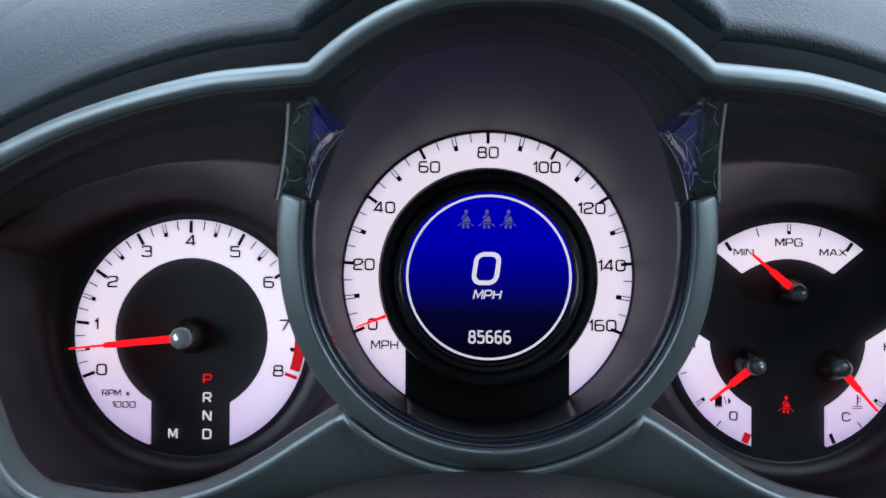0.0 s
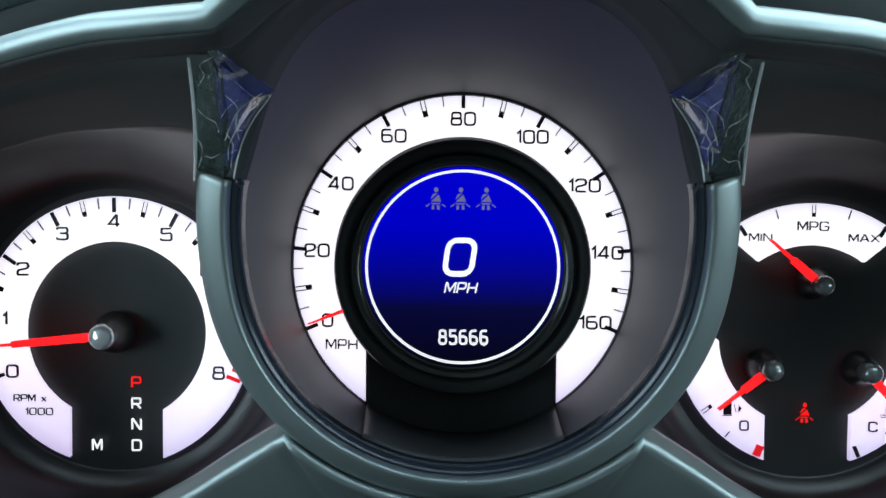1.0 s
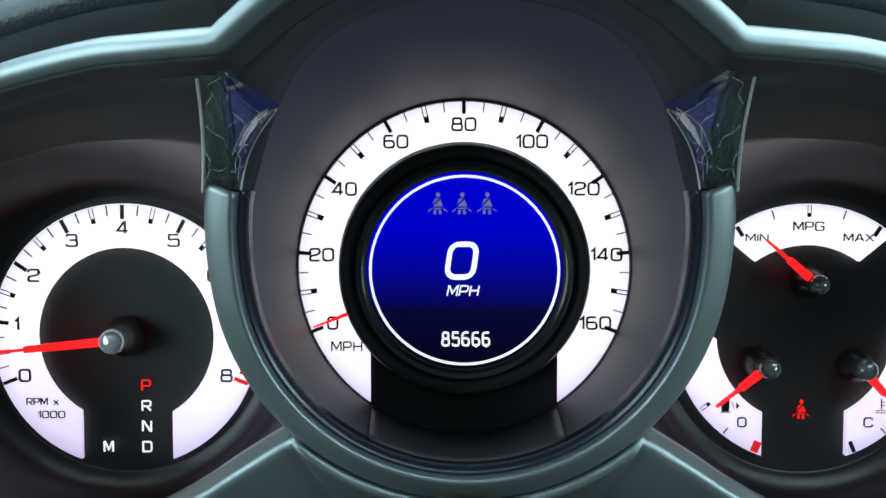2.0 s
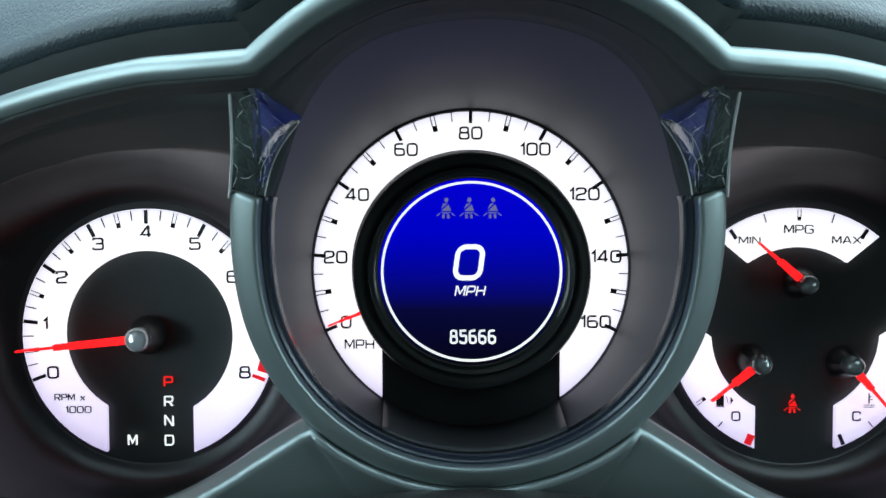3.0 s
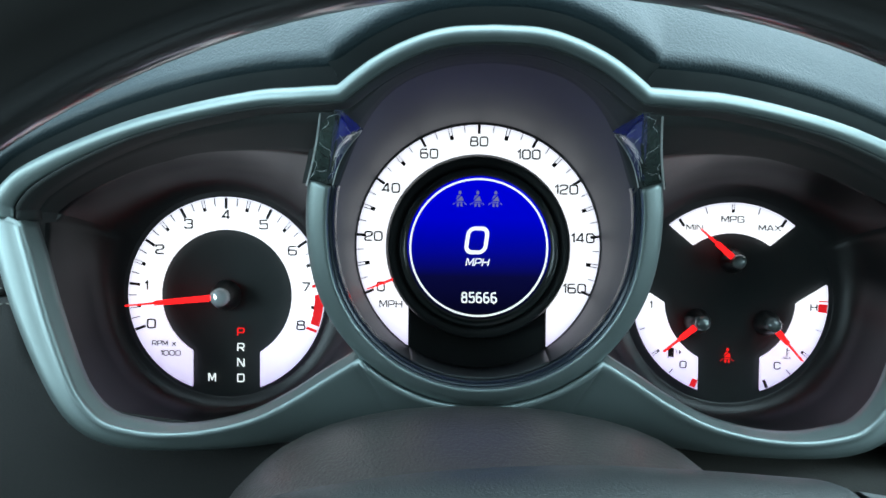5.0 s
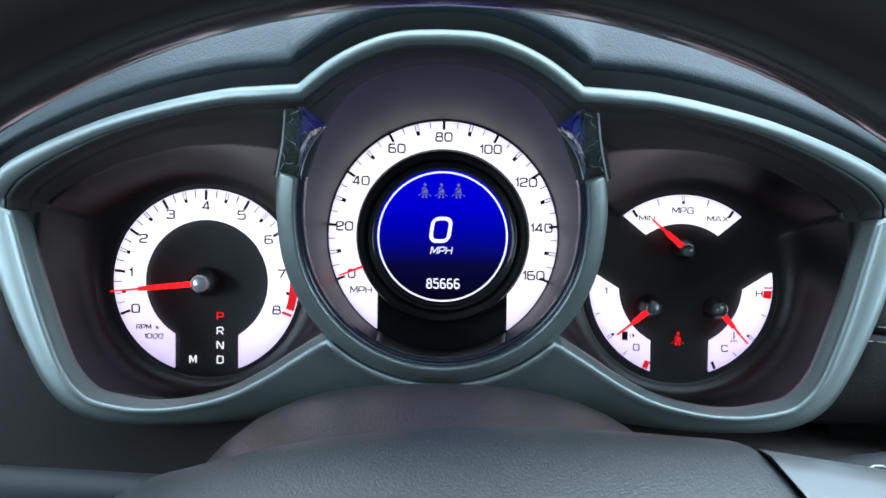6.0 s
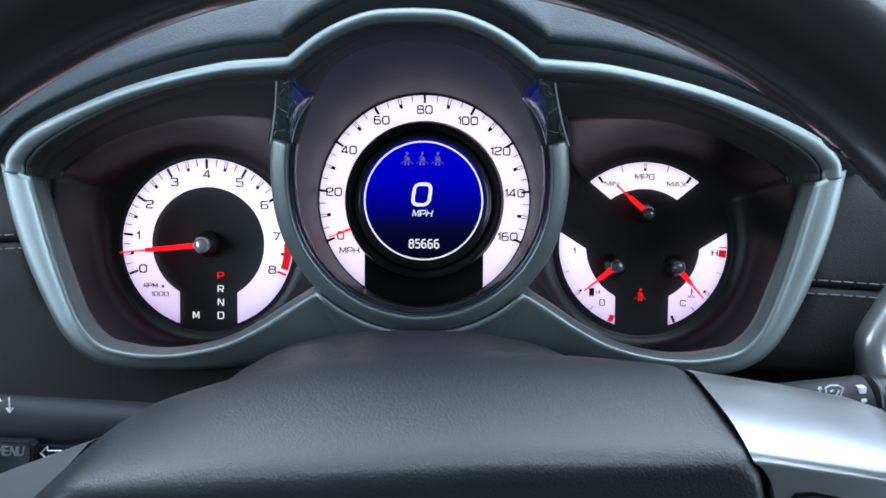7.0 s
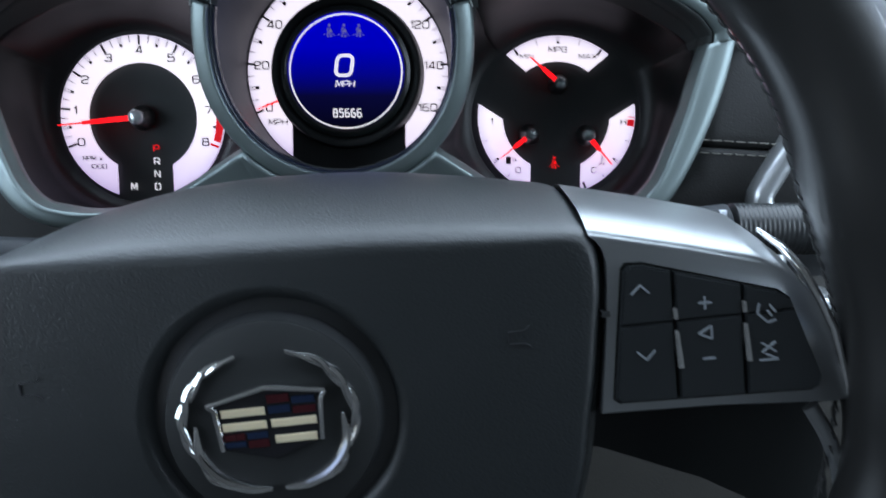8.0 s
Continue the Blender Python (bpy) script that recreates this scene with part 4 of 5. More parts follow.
thick(part("skin", skin, HOOD, hood, "grained soft skin", angle=80), 0.001, 0)


for sign in (-1, 1):
    rows = []
    near = [hood_row(0.0040, 0.0112), hood_row(0.0060, 0.0134), crest_row(0.010, 0.14)]
    for p in [r[-1 if sign > 0 else 0] for r in near]:
        rows.append([p + Vector((sign * dx, 0.05 * k, 0.008 * k)) for k, dx in enumerate((-0.002, 0.03, 0.08, 0.16, 0.30))])
    for dy, g in ((0.020, 0.32), (0.036, 0.54), (0.056, 0.74), (0.080, 0.90), (0.110, 0.985), (0.15, 1.0), (0.24, 0.95), (0.34, 0.75)):
        p = crest_row(dy, g)[-1 if sign > 0 else 0]
        rows.append([p + Vector((sign * dx, 0.02 * k, 0.010 * k)) for k, dx in enumerate((-0.002, 0.03, 0.08, 0.16, 0.30))])
    thick(part("side_skin", loft(rows), HOOD, hood, "grained dashboard top beside the hood", angle=80), 0.001, 0)


# ---- dashboard panels beside the cluster ----
def dash_panel(side, seam_z):
    ob = thing("dashboard_side", "dark grained dashboard panel with a double row of pale stitching", "dashboard")
    prof = [(0.16, 0.075), (0.06, 0.062), (0.012, 0.045), (-0.012, 0.025), (-0.024, 0.0), (-0.029, seam_z + 0.008), (-0.030, seam_z + 0.003), (-0.0295, seam_z + 0.001), (-0.027, seam_z), (-0.0295, seam_z - 0.001), (-0.0302, seam_z - 0.004)]
    prof += [(-0.0305, -0.055), (-0.030, -0.066), (-0.027, -0.074), (-0.017, -0.0790), (0.0, -0.081)] if side > 0 else [(-0.031, -0.045), (-0.032, -0.065), (-0.0345, -0.090), (-0.036, -0.12), (-0.034, -0.2)]
    def start(z):
        return 0.179 + max(-0.06, min(0.0, z)) * 0.22 - (0.0 if z > -0.06 else 0.02 if z > -0.08 else 0.155)
    rows = [[(x * side, y - 0.02 * max(0, x - 0.2), z - 0.06 * (x - 0.18) if z < 0.02 else z) for x in [start(z) + 0.011 * i for i in range(30)]] for y, z in prof]
    thick(part("upper_skin", loft(rows), DASH, ob, "dark grained upper skin", angle=80), 0.001, 0)
    low = [(0.006, -0.0780), (-0.004, -0.0820), (-0.012, -0.0860), (-0.018, -0.092), (-0.022, -0.100), (-0.024, -0.115), (-0.026, -0.14), (-0.03, -0.35), (0.0, -0.6)]
    def under(x, y, z):
        w = max(0.0, min(1.0, (0.192 - x) / 0.012))
        return (x * side, y, z - 0.06 * max(0, x - 0.18) - w * max(0.0, z + 0.0835))
    rows = [[under(x, y, z) for x in [0.02 + 0.006 * i for i in range(75)]] for y, z in low]
    thick(part("lower_skin", loft(rows), DASH_LOW, ob, "dark lower panel", angle=80), 0.001, 0)
    fill = [[(x * side, y, z - 0.06 * max(0, x - 0.18)) for x in [0.172 + 0.008 * i for i in range(18)]] for y, z in ((-0.016, -0.040), (-0.012, -0.058), (-0.010, -0.072), (-0.012, -0.086), (-0.015, -0.10))]
    thick(part("inner_skin", loft(fill), DASH, ob, "dark skin behind the bezel's edge", angle=80), 0.001, 0)
    for row, dz in ((0, 0.0032), (1, -0.0030)):
        for k in range(26):
            x = 0.174 + 0.0058 * k
            z = seam_z + dz - 0.06 * (x - 0.18)
            y = -0.0310 - 0.02 * max(0, x - 0.2)
            pts = [Vector((x * side, y, z)), Vector(((x + 0.001) * side, y - 0.0004, z)), Vector(((x + 0.0032) * side, y - 0.0004, z - 0.0002)), Vector(((x + 0.0042) * side, y, z - 0.0002))]
            part("stitch", tube(pts, 0.00028, 6), THREAD, ob)
    return ob


dash_panel(1, -0.0365)
dash_panel(-1, -0.0185)

# silver frame of the air vent
vent = thing("vent_frame", "angled satin silver air vent frame beside the stitched panel", "air vent")
path = spline([(x - 0.008, -0.040, z) for x, z in ((0.250, 0.010), (0.236, -0.010), (0.222, -0.033), (0.212, -0.050), (0.2075, -0.060), (0.209, -0.069), (0.214, -0.085), (0.222, -0.11), (0.25, -0.12))], 40)
rows = []
for i, p in enumerate(path):
    t = (path[min(i + 1, 39)] - path[max(i - 1, 0)]).normalized()
    n = Vector((t.z, 0, -t.x))
    n = n if n.x > 0 else -n
    rows.append([p + n * u + Vector((0, dy, 0)) for u, dy in ((-0.001, 0.016), (-0.001, 0.002), (0.0, 0.0), (0.003, -0.001), (0.006, -0.001), (0.0075, 0.0005), (0.010, 0.006), (0.011, 0.02))])
thick(part("frame", loft(rows), VENT_SILVER, vent, "satin silver frame", angle=60), 0.001, 1)
part("grille", slab([(0.215, -0.115), (0.205, -0.06), (0.25, 0.015), (0.33, 0.0), (0.33, -0.12)], -0.022, -0.018), BLACK, vent, "black vent opening", smooth=False)
for i in range(4):
    z = -0.02 - 0.022 * i
    part("slat", slab([(0.216, z), (0.33, z - 0.004), (0.33, z - 0.0065), (0.216, z - 0.0025)], -0.030, -0.022, 0.0006), BLACK, vent, smooth=False)


# ---- steering column ----
column = thing("steering_column_cover", "dark grained plastic steering column cover below the gauges", "steering column")


def egg(y, top, w, bottom=-0.17, n=48):
    cz, h = (top + bottom) / 2, (top - bottom) / 2
    row = []
    for k in range(n):
        a = 2 * math.pi * k / n
        s, c = math.sin(a), math.cos(a)
        row.append((w * math.copysign(abs(s) ** 0.8, s), y, cz + h * math.copysign(abs(c) ** 0.85, c)))
    return row


SHELL = [egg(-0.03, -0.062, 0.078), egg(-0.046, -0.0555, 0.088), egg(-0.060, -0.0520, 0.0925), egg(-0.075, -0.0508, 0.0935), egg(-0.095, -0.0525, 0.0925), egg(-0.120, -0.0585, 0.088), egg(-0.140, -0.0670, 0.080), egg(-0.152, -0.0780, 0.070), egg(-0.158, -0.095, 0.055)]
part("upper_shell", loft([r[36:] + r[:13] for r in SHELL]), COVER, column, "grained upper shell", angle=80)
part("lower_shell", loft([[(x * 0.985, y, z - 0.0006) for x, y, z in r[12:37]] for r in SHELL]), COVER, column, "grained lower shell", angle=80)


# ---- stalks ----
def bar_print(parent, cx, cz, y, strokes, s, mat=PRINT, w=0.00026):
    """A sign of thin strokes: pairs of points in units of s."""
    bm = bmesh.new()
    for k, (x0, z0, x1, z1) in enumerate(strokes):
        d = Vector((x1 - x0, z1 - z0)) * s
        n = Vector((-d.y, d.x)).normalized() * w / 2
        a, b = Vector((cx + x0 * s, cz + z0 * s)), Vector((cx + x1 * s, cz + z1 * s))
        front = y - 0.0002 - 0.00002 * k
        q = [bm.verts.new((p.x, yy, p.y)) for yy in (front, y + 0.0004) for p in (a + n, b + n, b - n, a - n)]
        for f in ((0, 1, 2, 3), (7, 6, 5, 4), (0, 4, 5, 1), (1, 5, 6, 2), (2, 6, 7, 3), (3, 7, 4, 0)):
            bm.faces.new([q[m] for m in f])
    return part("printed_sign", bm, mat, parent, smooth=False)


wiper = thing("wiper_stalk", "dark plastic wiper stalk with pale printed signs and ribbed tip", "stalk")
pth = [Vector((0.06 + 0.0095 * i, -0.118, -0.0735 + 0.00085 * i)) for i in range(11)]
part("arm", tube(pth, [0.0080 + 0.00025 * i for i in range(11)], 32), STALK, wiper, "tapered arm")
x0 = 0.1560
rows = []
for i in range(45):
    x = x0 + 0.0009 * i
    r = 0.0094 + (0.0005 if i % 2 else 0) - (0.002 if i in (0, 44) else 0)
    rows.append([(x, -0.118 + r * math.cos(2 * math.pi * k / 28), -0.0642 + r * math.sin(2 * math.pi * k / 28)) for k in range(28)])
part("ribbed_tip", loft(rows, closed=True, caps=True), BLACK, wiper, "ribbed black twist tip")
wash = [(-0.5, 0.32, -0.2, 0.46), (-0.2, 0.46, 0.2, 0.46), (0.2, 0.46, 0.5, 0.32), (0.5, 0.32, 0.32, -0.32), (0.32, -0.32, -0.32, -0.32), (-0.32, -0.32, -0.5, 0.32), (-0.05, -0.45, 0.3, 0.2), (-0.22, 0.1, -0.05, 0.2), (-0.8, -0.45, -0.8, 0.4), (-0.8, 0.4, -0.9, 0.22), (-0.8, 0.4, -0.7, 0.22)]
bar_print(wiper, 0.1295, -0.0602, -0.1254, wash, 0.0058)
bar_print(wiper, 0.1415, -0.0585, -0.1258, wash, 0.0060)
for k in range(3):
    part("level_mark", slab([(0.1500, -0.0564 - 0.0036 * k), (0.1520 - 0.0003 * k, -0.0562 - 0.0036 * k), (0.1519 - 0.0003 * k, -0.0582 - 0.0036 * k), (0.1500, -0.0584 - 0.0036 * k)], -0.1262 - 0.0012 * k, -0.120), PRINT, wiper, smooth=False)

signal = thing("turn_signal_stalk", "dark plastic turn signal stalk with pale printed signs", "stalk")
pth = [Vector((-0.07 - 0.02 * i, -0.112, -0.0783 + 0.0006 * i)) for i in range(11)]
part("arm", tube(pth, [0.0085 + 0.0003 * i for i in range(11)], 24), STALK, signal, "tapered arm")
bar_print(signal, -0.1410, -0.0670, -0.1205, [(-0.3, -0.5, -0.3, 0.5), (-0.3, 0.5, -0.5, 0.2), (-0.3, 0.5, -0.1, 0.2), (0.4, 0.5, 0.4, -0.5), (0.4, -0.5, 0.2, -0.2), (0.4, -0.5, 0.6, -0.2)], 0.0055)
part("key_block", slab([(-0.19, -0.0775), (-0.1300, -0.0785), (-0.1285, -0.0800), (-0.1290, -0.096), (-0.19, -0.096)], -0.1262, -0.119, 0.0008), KEY, signal, "black key block", smooth=False)
letters("MENU", 0.0034, (-0.1360, -0.1264, -0.0812), KEYPRINT, signal, "key_word", 0.0098, lean=0.15, stroke=0.14)
arrows = [(-0.5, 0, -0.2, 0.3), (-0.2, 0.3, -0.2, 0.12), (-0.2, 0.12, 0.4, 0.12), (0.4, 0.12, 0.4, -0.12), (0.4, -0.12, -0.2, -0.12), (-0.2, -0.12, -0.2, -0.3), (-0.2, -0.3, -0.5, 0)]
bar_print(signal, -0.1228, -0.0828, -0.1240, arrows, 0.0080, w=0.0002)
bar_print(signal, -0.1140, -0.0828, -0.1230, [(-a, b, -c, d) for a, b, c, d in arrows], 0.0080, w=0.0002)
part("stalk_foot", slab([(-0.134, -0.0785), (-0.105, -0.0795), (-0.105, -0.097), (-0.134, -0.097)], -0.1225, -0.105, 0.002), STALK, signal, "lower face of the stalk", smooth=False)

# ---- steering wheel, turned a little ----
wheel = thing("steering_wheel", "dark leather steering wheel with silver spokes, turned slightly", "steering wheel", m=pose(0.0010, -0.2, -0.103, 0, -6.0, 0))
PAD_LINE = [(-0.0850, 0.0484), (-0.0714, 0.0539), (-0.0527, 0.0583), (-0.0344, 0.0611), (-0.0163, 0.0622), (0.0020, 0.0621), (0.0282, 0.0604), (0.0546, 0.0565), (0.0722, 0.0532), (0.0856, 0.0502), (0.0906, 0.0462), (0.0922, 0.0395), (0.0922, 0.0260), (0.0904, 0.0100), (0.0876, -0.0080), (0.080, -0.040), (0.060, -0.068), (0.0, -0.078), (-0.060, -0.068), (-0.080, -0.040), (-0.0880, -0.0080), (-0.0912, 0.0100), (-0.0930, 0.0260), (-0.0926, 0.0380), (-0.0900, 0.0446)]
pad_line = spline([(x, 0, z) for x, z in PAD_LINE], 220, closed=True)


def ease(v):
    v = max(0, min(1, v))
    return v * v * (3 - 2 * v)


def pad_row(drop, inset, y, grow=0.0, sink=0.0):
    """The pad's outline at one depth: its upper edge rolls down, less towards the corners, its sides turn in tightly."""
    row = []
    for k, p in enumerate(pad_line):
        a, b = pad_line[k - 1], pad_line[(k + 1) % len(pad_line)]
        n = Vector((a.z - b.z, 0, b.x - a.x)).normalized()
        w = ease((p.z - 0.012) / 0.034) * max(0.2, 1 - (0.42 if p.x < 0 else 0.18) * (p.x / 0.055) ** 2)
        side = max(abs(n.x), ease(-n.z))
        row.append((p.x - n.x * (inset - grow), y, p.z - drop * w - n.z * inset * (1 - w) * side - sink))
    return row


EX, EZ, ES = -0.0026, -0.0022, 0.925


def emblem_row(r, y):
    """A circle round the emblem with one point for each point of the pad's outline."""
    d = [Vector((p.x - EX, 0, p.z - EZ)).normalized() for p in pad_line]
    return [(EX + v.x * r * ES, y, EZ + v.z * r * ES) for v in d]


PAD_ROLL = ((0.0060, 0.0, 0.064), (0.0028, 0.0, 0.059), (0.0007, 0.0, 0.054), (0.0, 0.0, 0.049), (0.0003, 0.0, 0.044), (0.0014, 0.0, 0.038), (0.0035, 0.0, 0.030), (0.0059, 0.0, 0.022), (0.0083, 0.0, 0.015), (0.0102, 0.0, 0.010), (0.0116, 0.0, 0.0066), (0.0127, 0.0001, 0.0042), (0.0137, 0.0004, 0.0024), (0.0147, 0.0008, 0.0010), (0.0156, 0.0012, 0.0), (0.0165, 0.0016, -0.0008), (0.0175, 0.0022, -0.0013), (0.0186, 0.0028, -0.0017), (0.0199, 0.0036, -0.0019))


def blend(a, b, u):
    return [tuple(p + (q - p) * u for p, q in zip(v, w)) for v, w in zip(a, b)]


rows = [pad_row(*row) for row in PAD_ROLL]
inner = emblem_row(0.0418, -0.0024)
rows += [blend(rows[-1], inner, u) for u in (0.06, 0.2, 0.5, 0.85)]
part("airbag_cover", loft(rows + [inner, emblem_row(0.0406, -0.0025), emblem_row(0.0396, -0.0020), emblem_row(0.0384, -0.0018), emblem_row(0.0372, 0.0012)], closed=True, caps=True), PAD, wheel, "dark grained airbag cover with a rolled upper edge", angle=80)
part("seam", loft([pad_row(drop, inset, y + 0.004, 0.0024, 0.0026) for drop, inset, y in PAD_ROLL[1:]], closed=True, caps=True), UNLIT, wheel, "dark recessed seam round the airbag cover")
part("emblem_groove", disc(EX, EZ, [(r * ES, y) for r, y in ((0.0386, 0.0012), (0.0366, 0.0010), (0.0335, 0.0006), (0.0318, -0.0020), (0.0310, -0.0040))], 96), BLACK, wheel, "dark groove round the emblem")
boss = part("emblem_boss", disc(EX, EZ, [(r * ES, y) for r, y in ((0.0318, -0.0042), (0.0316, -0.0050), (0.0311, -0.0053), (0.018, -0.0062), (0.0001, -0.0066))], 96), BOSS, wheel, "round black emblem field")


def wreath_band(sign, knots, thick_mid, turns):
    """A tapered twisted band: knots of (angle, radius); two strands wind round each other."""
    line = spline([(sign * ES * r * math.sin(radians(b)), 0, ES * r * math.cos(radians(b))) for b, r in knots], 40)
    for strand in (0, math.pi):
        pts, radii = [], []
        for i, p in enumerate(line):
            u = i / 39
            w = math.sin(math.pi * (0.06 + 0.86 * u))
            out = p.normalized() * (0.0007 * w * math.cos(turns * math.pi * 2 * u + strand))
            pts.append(Vector((EX, -0.0072 - 0.0004 * w * math.sin(turns * math.pi * 2 * u + strand), EZ)) + p + out)
            radii.append(0.0002 + thick_mid * w)
        part("wreath_band", tube(pts, radii, 8), CHROME, boss, "twisted chrome band")


for sign in (-1, 1):
    wreath_band(sign, ((18, 0.0236), (45, 0.0250), (75, 0.0258), (98, 0.0250), (115, 0.0236)), 0.0011, 2.5)
    wreath_band(sign, ((84, 0.0220), (108, 0.0228), (132, 0.0222), (154, 0.0208), (174, 0.0196)), 0.0012, 0.5)
    wreath_band(sign, ((116, 0.0243), (130, 0.0240), (146, 0.0222)), 0.0006, 0.5)
CREST = [(x * ES, z * ES) for x, z in [(-0.0176, 0.0084), (0.0, 0.0124), (0.0176, 0.0100), (0.0160, 0.0076), (0.0150, -0.0050), (0.0010, -0.0102), (-0.0146, -0.0058), (-0.0156, 0.0066)]]
part("emblem_shield", slab([(EX + x, EZ + z) for x, z in CREST], -0.0076, -0.0060, 0.0004), ENAMEL_BLACK, boss, "dark shield", smooth=False)
for line in (CREST[0:3], CREST[2:5], [CREST[0], CREST[7], CREST[6]]):
    part("shield_rim", tube([Vector((EX + x, -0.0078, EZ + z)) for x, z in line], 0.0008, 8), CHROME, boss, "chrome shield rim")
for x0, x1, z0, z1, m in ((-0.0138, -0.0008, 0.0042, 0.0066, GOLD), (-0.0138, -0.0008, 0.0000, 0.0024, GOLD), (-0.0138, -0.0075, -0.0030, -0.0010, ENAMEL_RED), (-0.0070, -0.0008, -0.0030, -0.0010, ENAMEL_BLUE), (-0.0138, -0.0075, -0.0052, -0.0034, ENAMEL_BLUE), (-0.0070, -0.0008, -0.0058, -0.0034, ENAMEL_RED),
                          (0.0002, 0.0068, 0.0074, 0.0100, ENAMEL_RED), (0.0074, 0.0142, 0.0066, 0.0088, ENAMEL_BLUE), (0.0002, 0.0068, 0.0042, 0.0066, ENAMEL_BLUE), (0.0074, 0.0142, 0.0036, 0.0058, ENAMEL_RED), (0.0006, 0.0140, 0.0000, 0.0024, GOLD), (0.0012, 0.0136, -0.0050, -0.0026, GOLD)):
    part("shield_field", slab([(EX + x * ES, EZ + z * ES) for x, z in ((x0, z0), (x1, z0), (x1, z1), (x0, z1))], -0.0081, -0.0070, 0.0002), m, boss, smooth=False)
for sx in (-1, 1):
    bar_print(wheel, 0.0680 * sx, 0.0140, -0.0024, [(-0.5, 0.3, 0.2, 0.3), (-0.5, -0.3, 0.2, -0.3), (-0.5, -0.3, -0.5, 0.3), (0.2, 0.3, 0.5, 0.5), (0.2, -0.3, 0.5, -0.5)], 0.0060, INK, 0.0003)

POD = [(0.0888, 0.0504), (0.1165, 0.0432), (0.1350, 0.0378), (0.1425, 0.0345), (0.1462, 0.0305), (0.1510, 0.0215), (0.1570, 0.0058), (0.1618, -0.0155), (0.1562, -0.0158), (0.1223, -0.0134), (0.0892, -0.0123), (0.0918, 0.0104), (0.0931, 0.0264), (0.0932, 0.0359), (0.0924, 0.0425), (0.0908, 0.0476)]


def pod_row(shrink, drop, y):
    row = []
    for p in [Vector((a[0] + (b[0] - a[0]) * k / 6, 0, a[1] + (b[1] - a[1]) * k / 6)) for a, b in zip(POD, POD[1:] + POD[:1]) for k in range(6)]:
        top = max(0, min(1, (p.z - (0.049 - 0.314 * (p.x - 0.0935))) / 0.02 + 1))
        row.append((0.122 + (p.x - 0.122) * (shrink if p.x > 0.122 else 1 - 0.4 * (1 - shrink)), y, 0.012 + (p.z - 0.012) * shrink - drop * top))
    return row


KEY_FIELD = [(0.0972, 0.0300), (0.0985, 0.0314), (0.1030, 0.0312), (0.1400, 0.0196), (0.1435, 0.0170), (0.1518, -0.0070), (0.1510, -0.0098), (0.1490, -0.0108), (0.0945, -0.0090), (0.0928, -0.0076)]


def clip(poly, x0, x1, z0, z1):
    """The stretch of an outline between two upright and two level lines."""
    for axis, lim, side in ((0, x0, 1), (0, x1, -1), (1, z0, 1), (1, z1, -1)):
        out = []
        for i, p in enumerate(poly):
            q = poly[(i + 1) % len(poly)]
            inside = (p[axis] - lim) * side >= 0
            if inside:
                out.append(p)
            if inside != ((q[axis] - lim) * side >= 0):
                t = (lim - p[axis]) / (q[axis] - p[axis])
                out.append((p[0] + t * (q[0] - p[0]), p[1] + t * (q[1] - p[1])))
        poly = out
    return poly


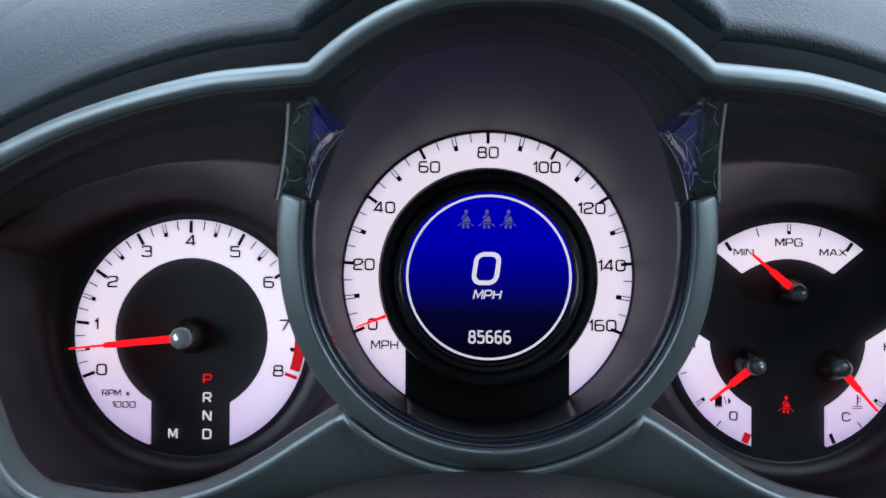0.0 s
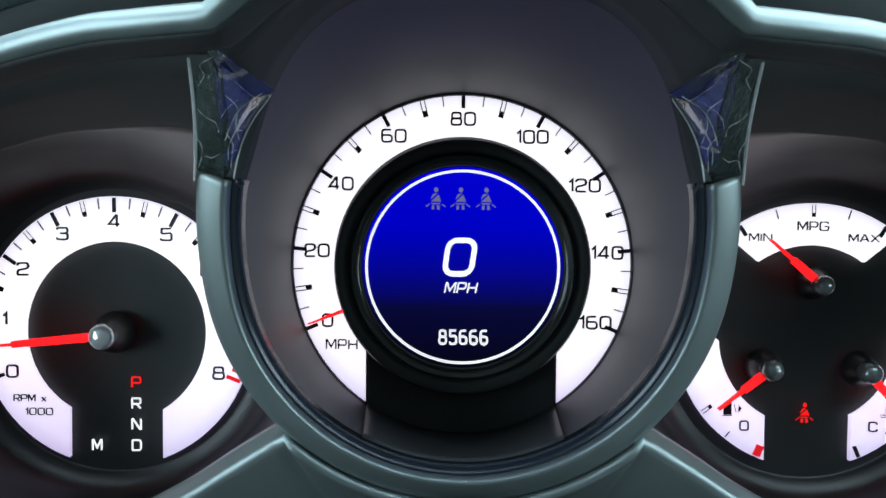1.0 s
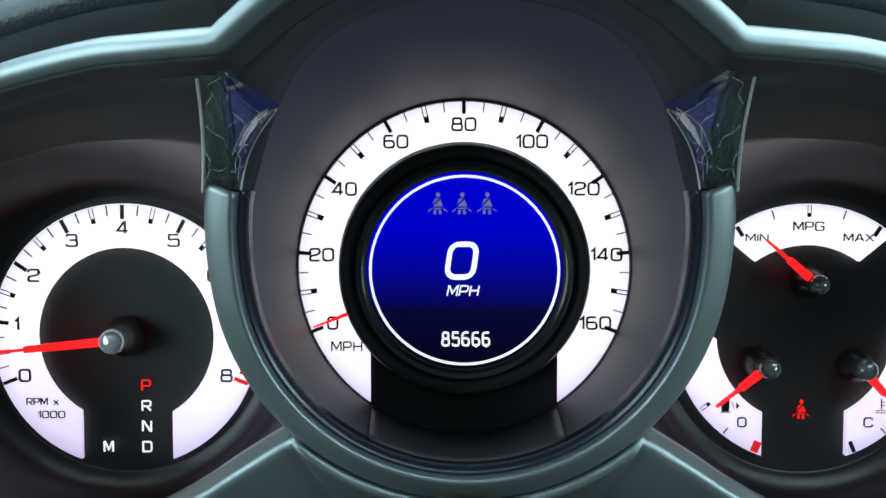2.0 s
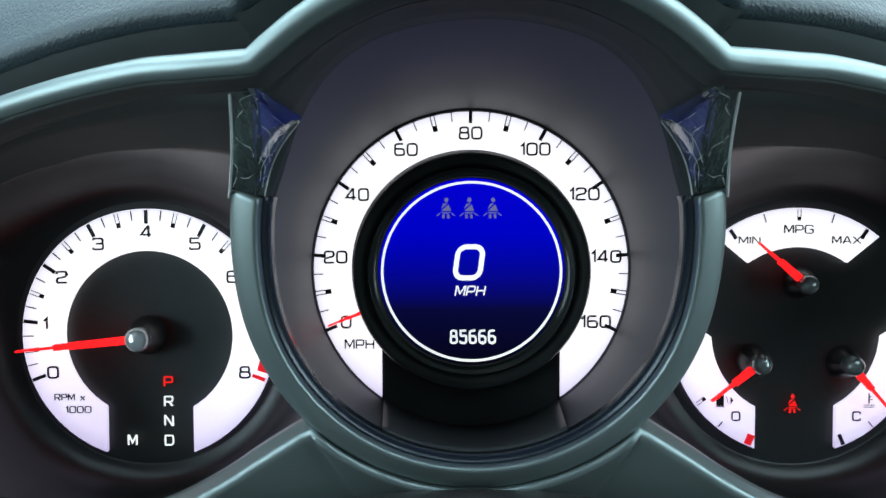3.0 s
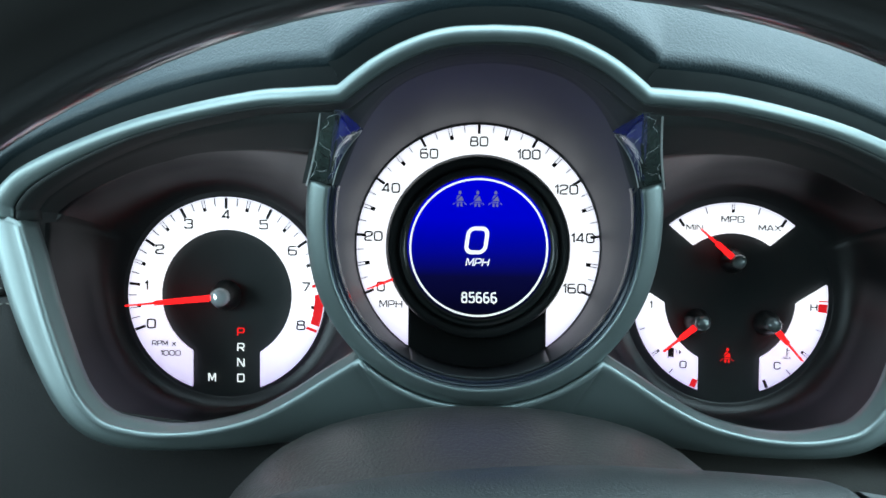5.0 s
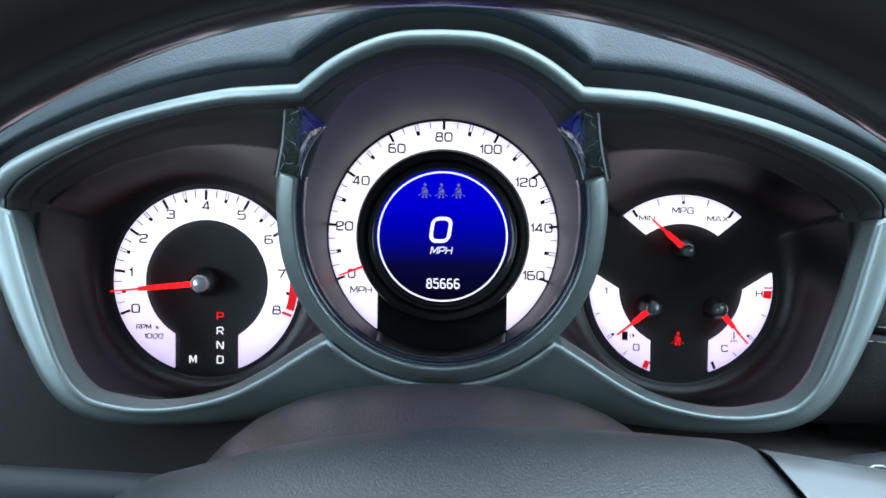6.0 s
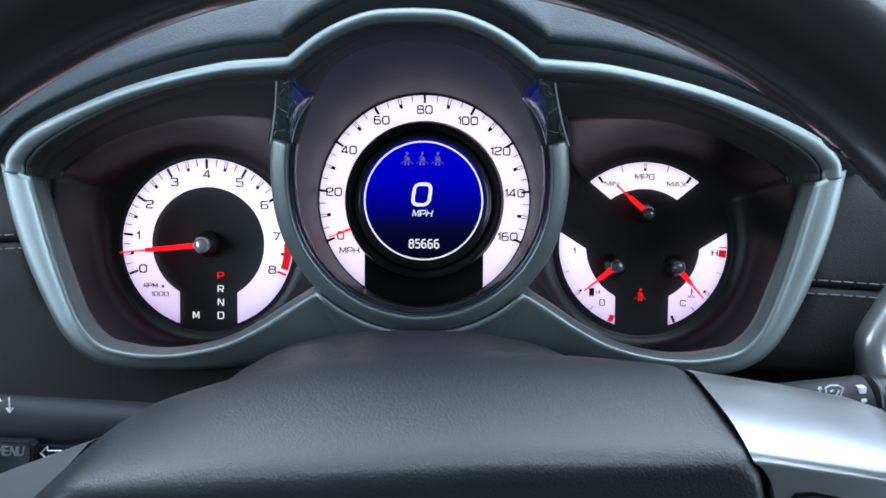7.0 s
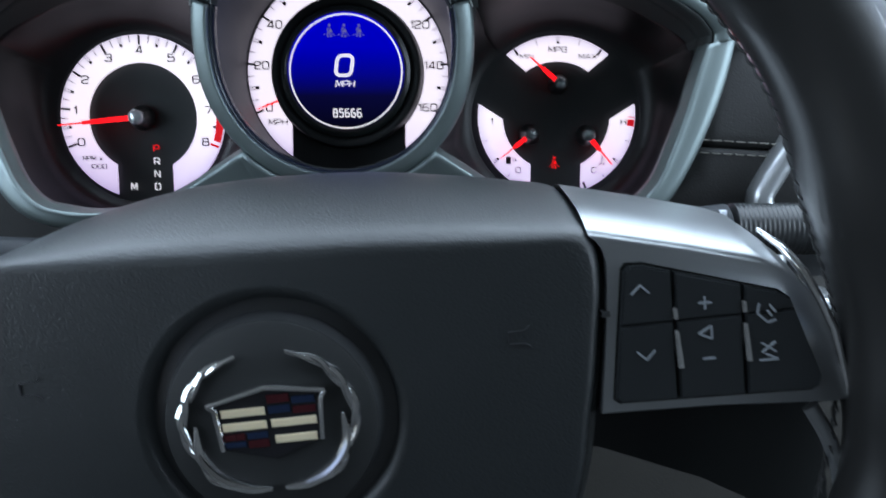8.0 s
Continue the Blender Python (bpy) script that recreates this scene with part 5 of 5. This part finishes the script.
def spoke(sign):
    def flip(pts):
        return [(x * sign - (0.0015 if sign < 0 else 0), z - (0.0042 if sign < 0 else 0)) for x, z in pts]
    bend = ((1, 0.007, 0.062), (1, 0.001, 0.050), (1, 0, 0.042), (0.999, 0.0010, 0.036), (0.998, 0.0026, 0.024), (0.996, 0.0042, 0.014), (0.993, 0.0062, 0.007), (0.988, 0.0080, 0.0025), (0.980, 0.0090, 0.0005), (0.965, 0.0094, 0))
    rows = [pod_row(*row) for row in bend]
    rows = [[(fx, y, fz) for (x, y, z), (fx, fz) in zip(r, flip([(x, z) for x, y, z in r]))] for r in rows]
    sp = part("spoke", loft(rows, closed=True, caps=True), SPOKE_SILVER, wheel, "silver painted spoke cover", angle=50)
    part("key_well", slab(flip(KEY_FIELD), -0.0004, 0.006), GLOSS, sp, "black key field", smooth=False)
    cuts = ((0.0920, 0.1104), (0.1114, 0.1294), (0.1304, 0.1535))
    for x0, x1 in cuts:
        for z0, z1 in ((-0.02, 0.0138), (0.0142, 0.04)):
            pts = clip([(0.122 + (x - 0.122) * 0.978, 0.011 + (z - 0.011) * 0.955) for x, z in KEY_FIELD], x0, x1, z0, z1)
            part("key", slab(flip(pts), -0.0026, 0.003, 0.0005), KEY, sp, "black rocker key", smooth=False)
    for x in (0.1108, 0.1298):
        part("separator", slab(flip([(x - 0.0004, 0.0116), (x + 0.0008, 0.0114), (x + 0.0018, 0.0004), (x + 0.0002, 0.0006)]), -0.0036, 0.002, 0.0004), CHROME, sp, "chrome separator", smooth=False)
        part("separator", slab(flip([(x - 0.0006, 0.0180), (x + 0.0006, 0.0178), (x + 0.0008, 0.0146), (x - 0.0004, 0.0148)]), -0.0034, 0.002, 0.0003), CHROME, sp, "chrome separator", smooth=False)
    part("notch", slab(flip([(0.0912, 0.0184), (0.0934, 0.0184), (0.0934, 0.0168), (0.0912, 0.0168)]), -0.0012, 0.004), BLACK, sp, "small black notch in the cover's edge", smooth=False)
    signs = ((0.1017, 0.0240, [(-0.5, -0.25, 0, 0.25), (0, 0.25, 0.5, -0.25)], 0.0050), (0.1024, 0.0051, [(-0.5, 0.25, 0, -0.25), (0, -0.25, 0.5, 0.25)], 0.0050), (0.1192, 0.0184, [(-0.5, 0, 0.5, 0), (0, -0.5, 0, 0.5)], 0.0036), (0.1191, 0.0098, [(-0.5, 0, 0.4, 0.45), (0.4, 0.45, 0.4, -0.45), (0.4, -0.45, -0.5, 0)], 0.0040), (0.1197, 0.0024, [(-0.5, 0, 0.5, 0)], 0.0034), (0.1363, 0.0138, [(-0.4, 0.5, -0.5, 0.0), (-0.5, 0.0, 0.0, -0.5), (0.0, -0.5, 0.4, -0.4), (0.1, 0.4, 0.4, 0.0), (0.0, 0.1, 0.2, -0.2)], 0.0056), (0.1366, 0.0025, [(-0.5, -0.4, 0.4, -0.4), (-0.4, 0.5, 0.3, 0.0), (0.3, 0.5, -0.4, 0.0), (-0.2, -0.1, 0.4, -0.4)], 0.0056))
    for x, z, strokes, s in signs if sign > 0 else ():
        bar_print(sp, x, z, -0.0028, strokes, s, KEYPRINT, 0.0006)
    edge = ((0.1400, 0.0345, 0.011), (0.1436, 0.0305, 0.004), (0.1478, 0.0237, 0.0004), (0.1520, 0.0150, -0.0002), (0.1556, 0.0062, -0.0002), (0.1602, -0.0150, -0.0002))
    part("chrome_edge", tube([Vector((x, y, z)) for (x, z), (u, v, y) in zip(flip([(x, z) for x, z, y in edge]), edge)], [0.0006, 0.0012, 0.0014, 0.0014, 0.0014, 0.0008], 10), CHROME, sp, "thin chrome edge")


spoke(1)
spoke(-1)
part("rim_trim", tube(spline([(0.1515, 0.006, -0.0185), (0.1560, 0.006, -0.0275), (0.1592, 0.006, -0.0377), (0.1600, 0.006, -0.0480), (0.1594, 0.006, -0.0580)], 16), 0.0024, 12, 0.6), SPOKE_SILVER, wheel, "thin silver trim below the spoke")


def grip(deg):
    """The rim swells inward above the spokes where the thumbs rest."""
    side = abs((deg + 180) % 360 - 180)
    return math.exp(-((side - 75) / 9) ** 2)


ring_path = []
ring_r = []
for k in range(180):
    g = grip(2 * k)
    ring_path.append(Vector(((0.1757 - 0.002 * g) * math.sin(math.pi * k / 90), 0.0, (0.1757 - 0.002 * g) * math.cos(math.pi * k / 90))))
    ring_r.append(0.0166 + 0.0022 * g - 0.0032 * ease((abs((2 * k + 180) % 360 - 180) - 92) / 10))
part("rim", tube(ring_path, ring_r, 28, 1.05, closed=True), RIM, wheel, "dark leather rim")
for k in range(42):
    a = 45 + 1.55 * k
    pts = []
    for u in range(5):
        b = radians(a + 1.7 * (u / 4 - 0.5))
        roll = radians(-52 + 46 * u / 4)
        rr = 0.1757 - 0.002 * grip(a) - (0.0169 + 0.0022 * grip(a)) * math.cos(roll)
        pts.append(Vector((rr * math.sin(b), 0.0174 * math.sin(roll) * -1, rr * math.cos(b))))
    part("lacing", tube(pts, [0.0002, 0.0005, 0.0006, 0.0005, 0.0002], 8), LACE, wheel, "dark thread lacing" if k == 0 else "")
part("spoke_web", slab([(0.060, -0.012), (0.092, -0.012), (0.163, -0.018), (0.166, -0.068), (0.142, -0.057), (0.124, -0.046), (0.093, -0.029), (0.060, -0.022), (-0.060, -0.022), (-0.093, -0.029), (-0.124, -0.046), (-0.142, -0.057), (-0.166, -0.068), (-0.163, -0.018), (-0.092, -0.012), (-0.060, -0.012)], 0.022, 0.04, 0.003), UNLIT, wheel, "black web behind the spokes", smooth=False)
